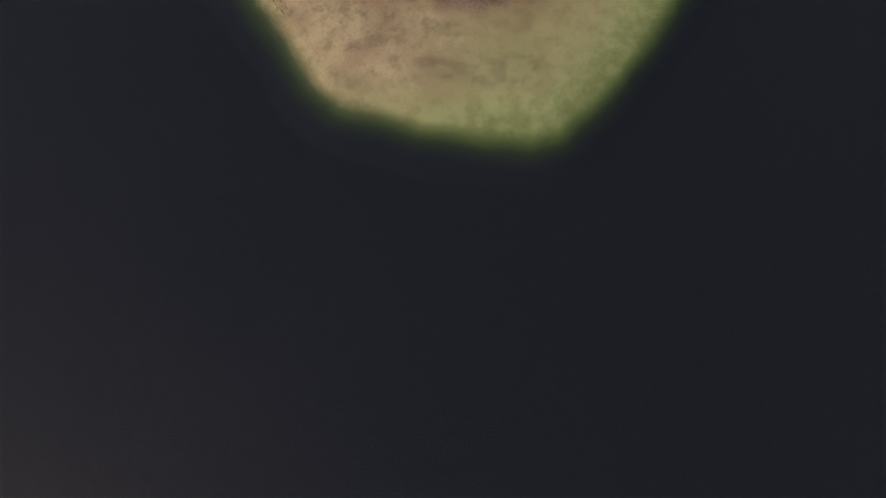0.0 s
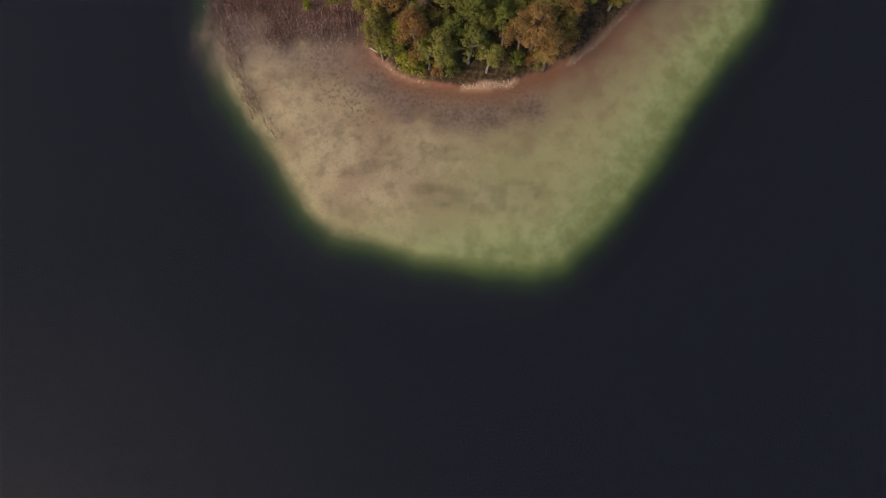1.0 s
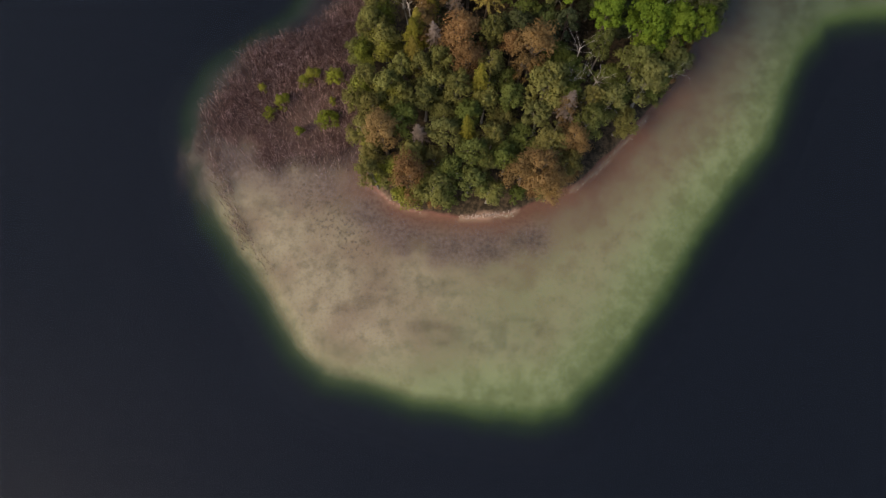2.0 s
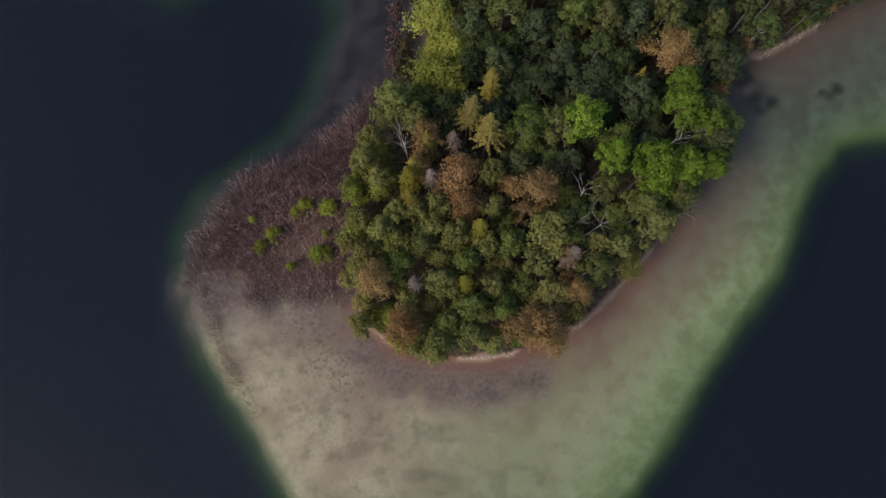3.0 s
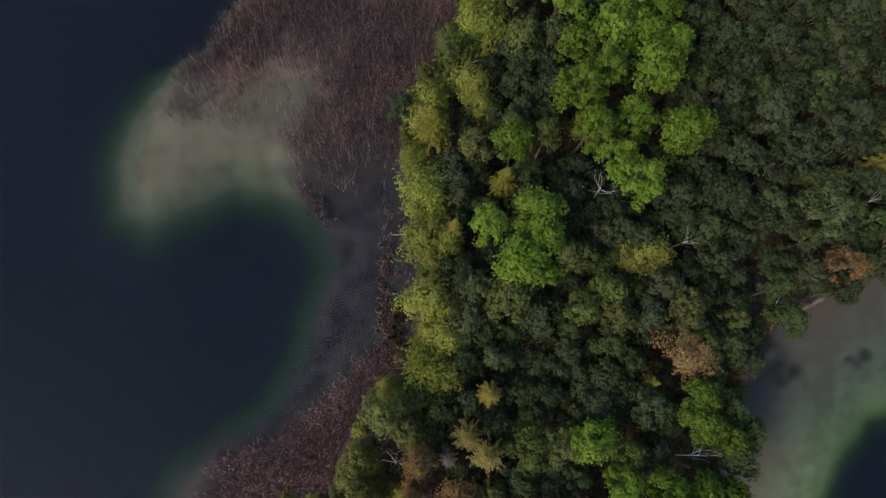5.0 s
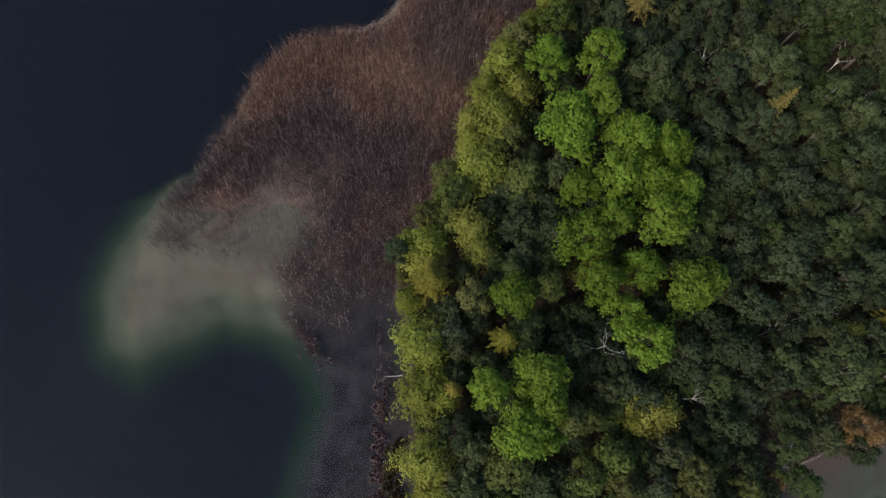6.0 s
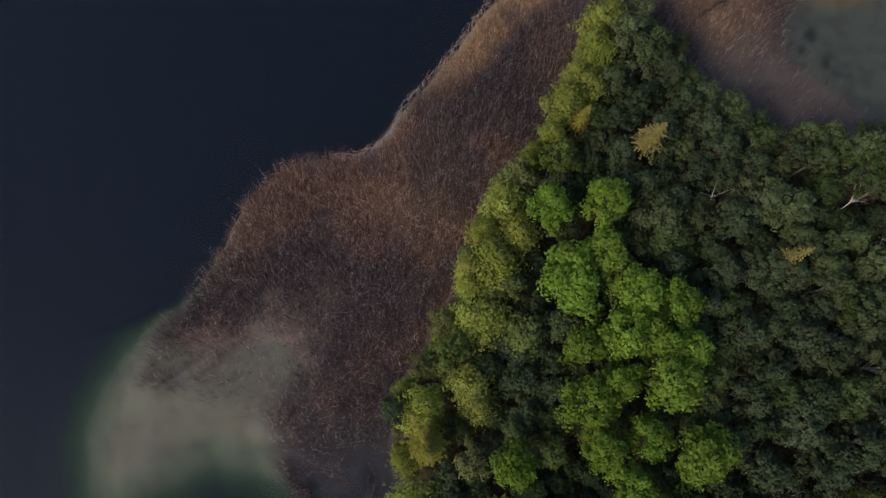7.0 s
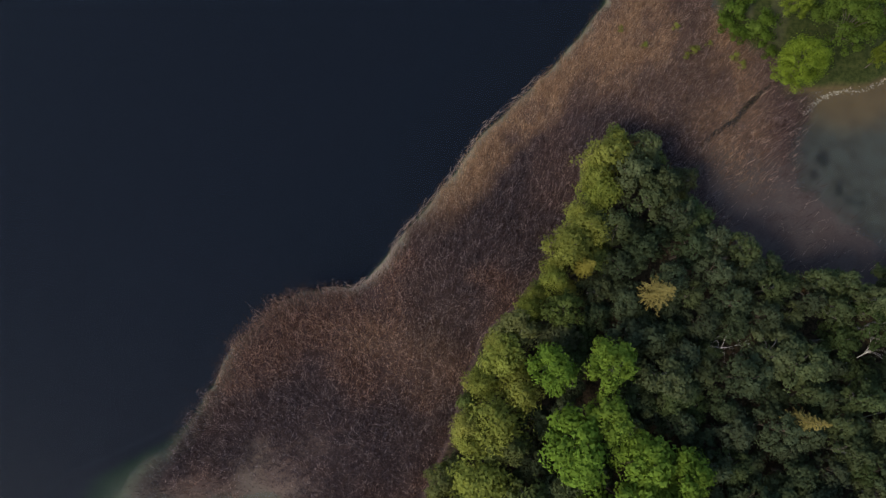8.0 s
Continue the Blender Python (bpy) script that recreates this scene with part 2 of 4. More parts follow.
# ---- materials ----
class Nodes:
    """A material's nodes, in short."""

    def __init__(self, name):
        self.mat = bpy.data.materials.new(name)
        self.mat.use_nodes = True
        self.tree = self.mat.node_tree
        self.tree.nodes.clear()
        self.out = self.add("ShaderNodeOutputMaterial")

    def add(self, kind):
        return self.tree.nodes.new(kind)

    def set(self, socket, value):
        if isinstance(value, bpy.types.NodeSocket):
            self.tree.links.new(value, socket)
        elif isinstance(value, tuple) and len(value) == 3 and socket.type == 'RGBA':
            socket.default_value = (*value, 1)
        else:
            socket.default_value = value

    def spot(self, z=False):
        geo = self.add("ShaderNodeNewGeometry")
        if not z:
            return geo.outputs["Position"]
        sep = self.add("ShaderNodeSeparateXYZ")
        self.set(sep.inputs[0], geo.outputs["Position"])
        return sep.outputs["Z"]

    def island(self):
        return self.add("ShaderNodeNewGeometry").outputs["Random Per Island"]

    def each(self):
        return self.add("ShaderNodeObjectInfo").outputs["Random"]

    def attr(self, name):
        node = self.add("ShaderNodeAttribute")
        node.attribute_name = name
        return node.outputs["Fac"]

    def noise(self, scale, detail=4.0, rough=0.55, at=None):
        node = self.add("ShaderNodeTexNoise")
        self.set(node.inputs["Vector"], at or self.spot())
        node.inputs["Scale"].default_value, node.inputs["Detail"].default_value = scale, detail
        node.inputs["Roughness"].default_value = rough
        return node.outputs["Fac"]

    def span(self, value, a, b, c=0.0, d=1.0):
        node = self.add("ShaderNodeMapRange")
        node.interpolation_type = 'SMOOTHSTEP'
        for i, v in enumerate((value, a, b, c, d)):
            self.set(node.inputs[i], v)
        return node.outputs[0]

    def calc(self, op, a, b=0.0):
        node = self.add("ShaderNodeMath")
        node.operation = op
        self.set(node.inputs[0], a)
        self.set(node.inputs[1], b)
        return node.outputs[0]

    def mix(self, k, a, b, blend='MIX'):
        node = self.add("ShaderNodeMix")
        node.data_type, node.blend_type = 'RGBA', blend
        self.set(node.inputs[0], k)
        self.set(node.inputs[6], a)
        self.set(node.inputs[7], b)
        return node.outputs[2]

    def ramp(self, value, stops):
        node = self.add("ShaderNodeValToRGB")
        self.set(node.inputs[0], value)
        el = node.color_ramp.elements
        while len(el) < len(stops):
            el.new(0.5)
        for e, (at, colour) in zip(el, stops):
            e.position, e.color = at, (*colour, 1)
        return node.outputs[0]

    def bump(self, height, strength, distance):
        node = self.add("ShaderNodeBump")
        self.set(node.inputs["Height"], height)
        node.inputs["Strength"].default_value, node.inputs["Distance"].default_value = strength, distance
        return node.outputs[0]

    def surface(self, colour, rough=0.8, normal=None, **more):
        node = self.add("ShaderNodeBsdfPrincipled")
        self.set(node.inputs["Base Color"], colour)
        self.set(node.inputs["Roughness"], rough)
        if normal:
            self.set(node.inputs["Normal"], normal)
        for key, value in more.items():
            self.set(node.inputs[key.replace("_", " ")], value)
        self.set(self.out.inputs[0], node.outputs[0])
        return self.mat

    def leaf(self, colour, through_colour, share=0.35):
        """Thin leaves: matt, and lit through."""
        diff = self.add("ShaderNodeBsdfDiffuse")
        trans = self.add("ShaderNodeBsdfTranslucent")
        both = self.add("ShaderNodeMixShader")
        self.set(diff.inputs[0], colour)
        self.set(trans.inputs[0], through_colour)
        both.inputs[0].default_value = share + 0.08
        self.set(both.inputs[1], diff.outputs[0])
        self.set(both.inputs[2], trans.outputs[0])
        self.set(self.out.inputs[0], both.outputs[0])
        return self.mat


def foliage_material(name, low, high, odd, share=0.3):
    """Leaves from low to high, with a drift from tree to tree towards odd, and in tone."""
    n = Nodes(name)
    clump = n.span(n.noise(1.7, 3.0), 0.3, 0.7)
    leafy = n.mix(n.calc('ADD', n.calc('MULTIPLY', n.island(), 0.55), n.calc('MULTIPLY', clump, 0.45)), low, high)
    leafy = n.mix(n.calc('MULTIPLY', n.each(), 0.65), leafy, odd)
    tone = n.span(n.calc('FRACT', n.calc('MULTIPLY', n.each(), 7.31)), 0.0, 1.0, 0.80, 1.18)
    lump = n.calc('MULTIPLY', tone, n.span(n.noise(0.8, 2.0), 0.3, 0.7, 0.80, 1.15))
    leafy = n.mix(1.0, leafy, n.ramp(n.calc('MULTIPLY', lump, 0.5), [(0.0, (0, 0, 0)), (1.0, (2, 2, 2))]), 'MULTIPLY')
    return n.leaf(leafy, leafy, share)


M_OAK = foliage_material("oak_leaves", (0.086, 0.143, 0.020), (0.150, 0.236, 0.034), (0.165, 0.222, 0.036))
M_BIRCH = foliage_material("birch_leaves", (0.075, 0.100, 0.026), (0.124, 0.157, 0.043), (0.145, 0.137, 0.058))
M_PALE_BIRCH = foliage_material("pale_birch_leaves", (0.118, 0.130, 0.040), (0.192, 0.200, 0.066), (0.205, 0.168, 0.062))
M_ALDER = foliage_material("alder_leaves", (0.037, 0.054, 0.026), (0.067, 0.089, 0.042), (0.078, 0.092, 0.053))
M_DIM_BIRCH = foliage_material("dim_birch_leaves", (0.046, 0.071, 0.024), (0.082, 0.113, 0.040), (0.108, 0.112, 0.062))
M_OAK_DIM = foliage_material("dark_oak_leaves", (0.066, 0.108, 0.016), (0.118, 0.182, 0.029), (0.12, 0.165, 0.032))
M_FIELD_OAK = foliage_material("field_oak_leaves", (0.115, 0.165, 0.018), (0.19, 0.25, 0.03), (0.19, 0.23, 0.035))
M_RUSSET = foliage_material("russet_leaves", (0.175, 0.098, 0.043), (0.300, 0.178, 0.086), (0.225, 0.165, 0.07))
M_WILLOW = foliage_material("willow_leaves", (0.152, 0.182, 0.034), (0.252, 0.285, 0.058), (0.265, 0.245, 0.064))
M_SPRUCE = foliage_material("spruce_needles", (0.125, 0.125, 0.022), (0.235, 0.215, 0.042), (0.24, 0.18, 0.05))
M_LARCH = foliage_material("larch_needles", (0.15, 0.120, 0.034), (0.30, 0.25, 0.080), (0.24, 0.20, 0.07))
M_GREY_TWIGS = foliage_material("grey_twigs", (0.17, 0.135, 0.115), (0.30, 0.25, 0.225), (0.24, 0.19, 0.15))
M_BUSH = foliage_material("bush_leaves", (0.140, 0.175, 0.026), (0.245, 0.285, 0.046), (0.27, 0.25, 0.055))


def bark_material(name, dark, light):
    n = Nodes(name)
    grain = n.noise(6.0, 5.0, 0.7)
    return n.surface(n.mix(n.span(grain, 0.3, 0.7), dark, light), 0.9, n.bump(grain, 0.5, 0.02))


M_BARK = bark_material("bark", (0.05, 0.035, 0.025), (0.14, 0.11, 0.085))
M_PALE_BARK = bark_material("birch_bark", (0.09, 0.075, 0.06), (0.26, 0.24, 0.21))
M_DRIFT = bark_material("washed_up_reed", (0.19, 0.130, 0.105), (0.42, 0.32, 0.26))
M_DEAD = bark_material("dead_wood", (0.34, 0.315, 0.29), (0.70, 0.66, 0.61))


def reed_material(name, old):
    """Dry reed, greyish or tan from patch to patch; old: how far greyed."""
    n = Nodes(name)
    patch = n.attr("tan")
    fine = n.span(n.noise(0.9, 2.0), 0.35, 0.7)
    pale = n.span(n.calc('ADD', n.island(), n.calc('MULTIPLY', patch, 0.16)), 0.66, 1.12)
    dark = n.mix(pale, (0.050, 0.037, 0.041), (0.40, 0.325, 0.315))
    tan = n.mix(pale, (0.112, 0.059, 0.042), (0.46, 0.285, 0.205))
    colour = n.mix(n.calc('ADD', n.calc('MULTIPLY', patch, 0.85), n.calc('MULTIPLY', fine, 0.15)), dark, tan)
    colour = n.mix(n.attr("bright"), colour, n.mix(pale, (0.31, 0.185, 0.108), (0.70, 0.48, 0.31)))
    colour = n.mix(old, colour, n.mix(pale, (0.098, 0.057, 0.056), (0.50, 0.355, 0.345)))
    clumps = n.span(n.noise(1.3, 4.0, 0.65), 0.32, 0.68, 0.62, 1.38)
    colour = n.mix(1.0, colour, n.ramp(n.calc('MULTIPLY', clumps, 0.5), [(0.0, (0, 0, 0)), (1.0, (2, 2, 2))]), 'MULTIPLY')
    return n.leaf(colour, colour, 0.25)


M_SEDGE = foliage_material("sedge_blades", (0.060, 0.055, 0.030), (0.115, 0.100, 0.050), (0.10, 0.075, 0.05))
M_REED = reed_material("dry_reed", 0.0)
M_OLD_REED = reed_material("greyed_reed", 0.75)


def ground_material():
    n = Nodes("lake_bed_and_ground")
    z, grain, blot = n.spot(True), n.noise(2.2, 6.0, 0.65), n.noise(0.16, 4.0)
    fine = n.noise(9.0, 3.0)
    # bed: pale sand, greened and darkened with depth by painted-in water absorption
    cloudy = n.noise(0.45, 5.0, 0.6)
    sand = n.mix(n.span(blot, 0.35, 0.65), (0.262, 0.178, 0.132), (0.360, 0.272, 0.197))
    sand = n.mix(n.span(cloudy, 0.45, 0.66, 0.0, 0.6), sand, (0.165, 0.118, 0.083))
    sand = n.mix(n.span(grain, 0.5, 0.7, 0.0, 0.4), sand, (0.13, 0.10, 0.08))
    east = n.attr("east")
    sand = n.mix(n.calc('MULTIPLY', n.span(n.noise(3.4, 4.0, 0.7), 0.54, 0.68, 0.0, 0.38), n.span(east, 0.1, 0.6, 1.0, 0.15)), sand, (0.085, 0.068, 0.058))
    shoal_green = n.mix(n.span(cloudy, 0.35, 0.65), (0.165, 0.178, 0.088), (0.235, 0.250, 0.136))
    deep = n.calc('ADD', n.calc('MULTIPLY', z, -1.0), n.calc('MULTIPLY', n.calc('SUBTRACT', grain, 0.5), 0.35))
    bed = n.mix(n.calc('MULTIPLY', n.span(deep, 0.35, 1.25), n.span(east, 0.0, 0.8, 0.25, 1.0)), sand, shoal_green)
    bed = n.mix(n.span(east, 0.25, 0.75, 0.0, 0.45), bed, shoal_green)
    cove = n.mix(n.span(cloudy, 0.35, 0.65), (0.035, 0.040, 0.034), (0.060, 0.071, 0.060))
    bed = n.mix(n.calc('MULTIPLY', n.attr("silt"), 0.85), bed, n.mix(n.attr("spit"), cove, n.mix(n.span(cloudy, 0.35, 0.65), (0.080, 0.071, 0.050), (0.142, 0.131, 0.096))))
    # the spit's slope: green-grey water tint painted on by depth
    bed = n.mix(n.calc('MULTIPLY', n.attr("spit"), n.span(deep, 0.45, 1.15, 0.0, 0.6)), bed, n.mix(n.span(cloudy, 0.3, 0.7), (0.052, 0.060, 0.034), (0.085, 0.095, 0.057)))
    bed = n.mix(n.attr("mud"), bed, n.mix(n.span(cloudy, 0.3, 0.7), (0.016, 0.012, 0.015), (0.040, 0.031, 0.035)))
    # green, then near black: light lost in deeper water, put into the bed colour
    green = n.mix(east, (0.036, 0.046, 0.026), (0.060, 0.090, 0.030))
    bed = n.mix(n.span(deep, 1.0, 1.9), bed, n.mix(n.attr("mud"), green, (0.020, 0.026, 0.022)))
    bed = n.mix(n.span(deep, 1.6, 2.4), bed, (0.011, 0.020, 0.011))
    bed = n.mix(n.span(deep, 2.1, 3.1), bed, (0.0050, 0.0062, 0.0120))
    # reddish washed-out loam close to the wooded bank
    wood = n.attr("wood")
    near = n.calc('MULTIPLY', n.span(n.calc('ADD', wood, n.calc('MULTIPLY', cloudy, 6.0)), n.span(east, 0.3, 0.9, 11.5, 14.5), 2.6), n.span(deep, 1.7, 1.0))
    near = n.calc('MULTIPLY', near, n.span(n.attr("mud"), 0.6, 0.0))
    loam = n.mix(n.attr("silt"), n.mix(grain, (0.115, 0.055, 0.048), (0.185, 0.100, 0.086)), n.mix(grain, (0.066, 0.043, 0.040), (0.105, 0.073, 0.068)))
    bed = n.mix(n.calc('MULTIPLY', near, 0.85), bed, loam)
    red = n.calc('MULTIPLY', n.span(n.calc('ADD', wood, n.calc('MULTIPLY', cloudy, 2.4)), 4.4, 1.5, 0.0, 0.7), n.calc('MULTIPLY', n.span(n.attr("mud"), 0.6, 0.0), n.span(n.attr("silt"), 0.2, 0.9, 1.0, 0.35)))
    bed = n.mix(red, bed, n.mix(grain, (0.130, 0.050, 0.037), (0.205, 0.086, 0.063)))
    bed = n.mix(n.calc('MULTIPLY', n.attr("mauve"), 0.75), bed, n.mix(n.span(grain, 0.35, 0.65), (0.115, 0.070, 0.070), (0.215, 0.145, 0.135)))
    bed = n.mix(n.attr("brown"), bed, n.mix(cloudy, (0.085, 0.052, 0.026), (0.155, 0.100, 0.056)))
    bed = n.mix(n.attr("weed"), bed, (0.018, 0.016, 0.016))
    tuft = n.calc('MULTIPLY', n.span(n.calc('ADD', n.noise(2.4, 5.0, 0.7), n.calc('MULTIPLY', n.attr("tufts"), 0.11)), 0.60, 0.70), n.span(n.attr("tufts"), 0.05, 0.5))
    bed = n.mix(n.calc('MULTIPLY', tuft, 0.5), bed, (0.055, 0.043, 0.036))
    litter = n.mix(n.span(fine, 0.35, 0.65), (0.046, 0.031, 0.031), (0.130, 0.086, 0.077))
    litter = n.mix(n.attr("bright"), litter, n.mix(n.span(fine, 0.35, 0.65), (0.085, 0.055, 0.040), (0.18, 0.118, 0.080)))
    bed = n.mix(n.attr("reed"), bed, litter)
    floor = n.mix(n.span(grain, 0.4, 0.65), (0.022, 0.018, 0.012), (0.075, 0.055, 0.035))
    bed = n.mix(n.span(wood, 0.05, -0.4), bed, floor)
    turf = n.mix(n.span(grain, 0.35, 0.65), (0.020, 0.028, 0.007), (0.048, 0.055, 0.015))
    bed = n.mix(n.attr("grass"), bed, turf)
    bed = n.mix(n.attr("path"), bed, n.mix(fine, (0.085, 0.075, 0.045), (0.15, 0.125, 0.08)))
    bed = n.mix(n.attr("ditch"), bed, (0.014, 0.012, 0.012))
    bed = n.mix(n.attr("bank"), bed, n.mix(fine, (0.19, 0.112, 0.085), (0.40, 0.275, 0.205)))
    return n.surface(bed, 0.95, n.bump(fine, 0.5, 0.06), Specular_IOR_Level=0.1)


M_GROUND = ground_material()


def water_material():
    n = Nodes("lake_water")
    clear = n.add("ShaderNodeBsdfTransparent")
    clear.inputs[0].default_value = (0.86, 0.93, 0.90, 1)
    gloss = n.add("ShaderNodeBsdfGlossy")
    gloss.inputs["Roughness"].default_value = 0.03
    wave = n.bump(n.noise(1.6, 3.0), 0.02, 0.05)
    n.set(gloss.inputs["Normal"], wave)
    facing = n.add("ShaderNodeLayerWeight").outputs["Facing"]
    shine = n.calc('ADD', n.calc('MULTIPLY', n.calc('POWER', facing, 5.0), 0.95), 0.02)
    both = n.add("ShaderNodeMixShader")
    n.set(both.inputs[0], shine)
    n.set(both.inputs[1], clear.outputs[0])
    n.set(both.inputs[2], gloss.outputs[0])
    n.set(n.out.inputs[0], both.outputs[0])
    return n.mat


M_WATER = water_material()


def stone_material():
    n = Nodes("shore_stone")
    grain = n.noise(14.0, 5.0)
    colour = n.mix(n.island(), (0.20, 0.145, 0.115), (0.42, 0.33, 0.27))
    return n.surface(n.mix(n.span(grain, 0.5, 0.75, 0, 0.6), colour, (0.14, 0.12, 0.10)), 0.85, n.bump(grain, 0.4, 0.02))


M_STONE = stone_material()


# ---- mesh helpers ----
def mesh_of(name, verts, faces, material, smooth=False, normals=None):
    """A mesh from an array of places and an array of equal-sided faces."""
    verts, faces = np.asarray(verts, np.float32), np.asarray(faces, np.int32)
    sides = faces.shape[1]
    me = bpy.data.meshes.new(name)
    me.vertices.add(len(verts))
    me.vertices.foreach_set("co", verts.ravel())
    me.loops.add(faces.size)
    me.loops.foreach_set("vertex_index", faces.ravel())
    me.polygons.add(len(faces))
    me.polygons.foreach_set("loop_start", np.arange(0, faces.size, sides, dtype=np.int32))
    me.polygons.foreach_set("use_smooth", np.full(len(faces), smooth or normals is not None))
    me.update(calc_edges=True)
    if normals is not None:
        me.normals_split_custom_set_from_vertices(np.asarray(normals, np.float32).tolist())
    me.materials.append(material)
    return me


def part(name, me, parent, label=""):
    ob = new(name, me)
    ob.parent = parent
    return tagged(ob, label)


# ---- ground and lake ----
def spaced(a, b, pitch, far):
    """Even steps from a to b, then ever longer ones out to far on both sides."""
    core, grow, out = list(np.arange(a, b + pitch / 2, pitch)), [], pitch
    edge = 0.0
    while edge < far:
        out *= 1.22
        edge += out
        grow.append(edge)
    return np.array([a - g for g in reversed(grow)] + core + [b + g for g in grow])


def build_ground():
    xs, ys = spaced(-48, 62, 0.46, 3600), spaced(14, 184, 0.46, 3600)
    x, y = [g.ravel() for g in np.meshgrid(xs, ys)]
    z, cover = ground_plan(x, y)
    nx, ny = len(xs), len(ys)
    i = (np.arange(ny - 1)[:, None] * nx + np.arange(nx - 1)[None]).ravel()
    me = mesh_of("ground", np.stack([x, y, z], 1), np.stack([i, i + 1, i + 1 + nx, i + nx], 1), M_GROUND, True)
    for key, value in cover.items():
        me.attributes.new(key, 'FLOAT', 'POINT').data.foreach_set("value", np.asarray(value, np.float32))
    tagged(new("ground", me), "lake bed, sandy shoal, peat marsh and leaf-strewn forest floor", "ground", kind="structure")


build_ground()
bm = bmesh.new()
bmesh.ops.create_grid(bm, x_segments=8, y_segments=8, size=1500)
me = bpy.data.meshes.new("water")
bm.to_mesh(me)
bm.free()
me.materials.append(M_WATER)
water = tagged(new("water", me), "calm dark blue lake water, clear over the shoals", "water", kind="structure")
water.location = (0, 90, 0)


# ---- trees ----
def tube(verts, faces, a, b, ra, rb, sides=5):
    """A tapered limb from a to b, as quads."""
    a, b = Vector(a), Vector(b)
    turn = (b - a).to_track_quat('Z', 'Y')
    base = len(verts)
    for place, r in ((a, ra), (b, rb)):
        for k in range(sides):
            w = 2 * math.pi * k / sides
            verts.append(place + turn @ Vector((r * math.cos(w), r * math.sin(w), 0)))
    for k in range(sides):
        j = (k + 1) % sides
        faces.append((base + k, base + j, base + sides + j, base + sides + k))


def limb(verts, faces, a, way, length, radius, rnd, depth, bend=0.25, kids=3):
    """A crooked branch that forks."""
    place, way = Vector(a), Vector(way).normalized()
    pieces = 3
    for p in range(pieces):
        nxt = place + way * (length / pieces)
        r0, r1 = radius * (1 - 0.26 * p), radius * (1 - 0.26 * (p + 1))
        tube(verts, faces, place, nxt, r0, r1, 5 if radius > 0.05 else 3)
        place = nxt
        if depth and p:
            for _ in range(kids - 1 if p < pieces - 1 else kids):
                side = Vector((rnd.uniform(-1, 1), rnd.uniform(-1, 1), rnd.uniform(-0.35, 0.7)))
                limb(verts, faces, place, way * 0.8 + side * 0.8, length * rnd.uniform(0.4, 0.62), r1 * 0.62, rnd, depth - 1, bend, 2)
        way = (way + Vector((rnd.uniform(-1, 1), rnd.uniform(-1, 1), rnd.uniform(-0.6, 0.8))) * bend).normalized()


def sprays(centres, normals, size, rnd_np, long=1.0, droop=0.0):
    """Leaf sprays: a triangle each, roughly facing along the normals. Returns places, triangles and soft normals."""
    k = len(centres)
    out = normals / (np.linalg.norm(normals, axis=1, keepdims=True) + 1e-9)
    n = out + rnd_np.normal(0, 0.40, (k, 3))
    n /= np.linalg.norm(n, axis=1, keepdims=True) + 1e-9
    t = np.cross(n, rnd_np.normal(0, 1, (k, 3)))
    t /= np.linalg.norm(t, axis=1, keepdims=True) + 1e-9
    b = np.cross(n, t)
    s = size * rnd_np.uniform(0.55, 1.4, (k, 1))
    tip = centres + t * s * long * 1.15
    tip[:, 2] -= droop * s[:, 0]
    tail = centres - t * s * long * 0.65
    verts = np.stack([tip, tail + b * s * 0.8, tail - b * s * 0.8], 1).reshape(-1, 3)
    i = np.arange(k)[:, None] * 3
    soft = 0.6 * out + 0.4 * n
    return verts, i + [0, 1, 2], np.repeat(soft / np.linalg.norm(soft, axis=1, keepdims=True), 3, 0)


def lobed_crown(seed, radius, height, lobes, leaves, leaf, flat=0.8, spread=0.62, lobe_size=0.42, long=1.0, droop=0.0, peaked=0.35):
    """A crown of leafy lobes with gaps between them; its base at z = 0. peaked: from a dome (0) to a cone (1)."""
    g = np.random.default_rng(seed)
    w = g.uniform(0, 2 * np.pi) + np.arange(lobes) * 2.39996 + g.normal(0, 0.3, lobes)
    up = np.linspace(0.02, 1, lobes) ** 0.8
    ring = (1 - peaked) * np.sqrt(np.clip(1 - up ** 2, 0, 1)) * 0.9 + peaked * (1 - up) ** 0.75 + 0.1
    # each crown is a little one-sided
    lop = 1 + 0.22 * np.cos(w - g.uniform(0, 6.28)) + 0.14 * np.cos(2 * w - g.uniform(0, 6.28))
    reach = ring * lop * radius * spread
    c = np.stack([np.cos(w) * reach, np.sin(w) * reach, height * (0.2 + 0.62 * up)], 1)
    c += g.normal(0, 0.10 * radius, c.shape)
    size = radius * lobe_size * g.uniform(0.5, 1.4, lobes) * (1.12 - 0.35 * peaked * up)
    pick = g.choice(lobes, leaves, p=size ** 2 / (size ** 2).sum())
    d = g.normal(0, 1, (leaves, 3))
    d[:, 2] = np.abs(d[:, 2]) * 0.9 - 0.35
    d /= np.linalg.norm(d, axis=1, keepdims=True)
    depth = g.uniform(0.4, 1.1, (leaves, 1))
    # leafy shoots stand out of every lobe
    s = g.normal(0, 1, (lobes, 9, 3))
    s[:, :, 2] = np.abs(s[:, :, 2]) * 0.8
    s /= np.linalg.norm(s, axis=2, keepdims=True)
    peak = np.clip(np.einsum('ij,ikj->ik', d, s[pick]), 0, 1).max(axis=1)[:, None] ** 8
    place = c[pick] + d * size[pick][:, None] * depth * (0.60 + 0.78 * peak) * [1, 1, flat]
    return (*sprays(place, d + [0, 0, 0.25], leaf, g, long, droop), c)


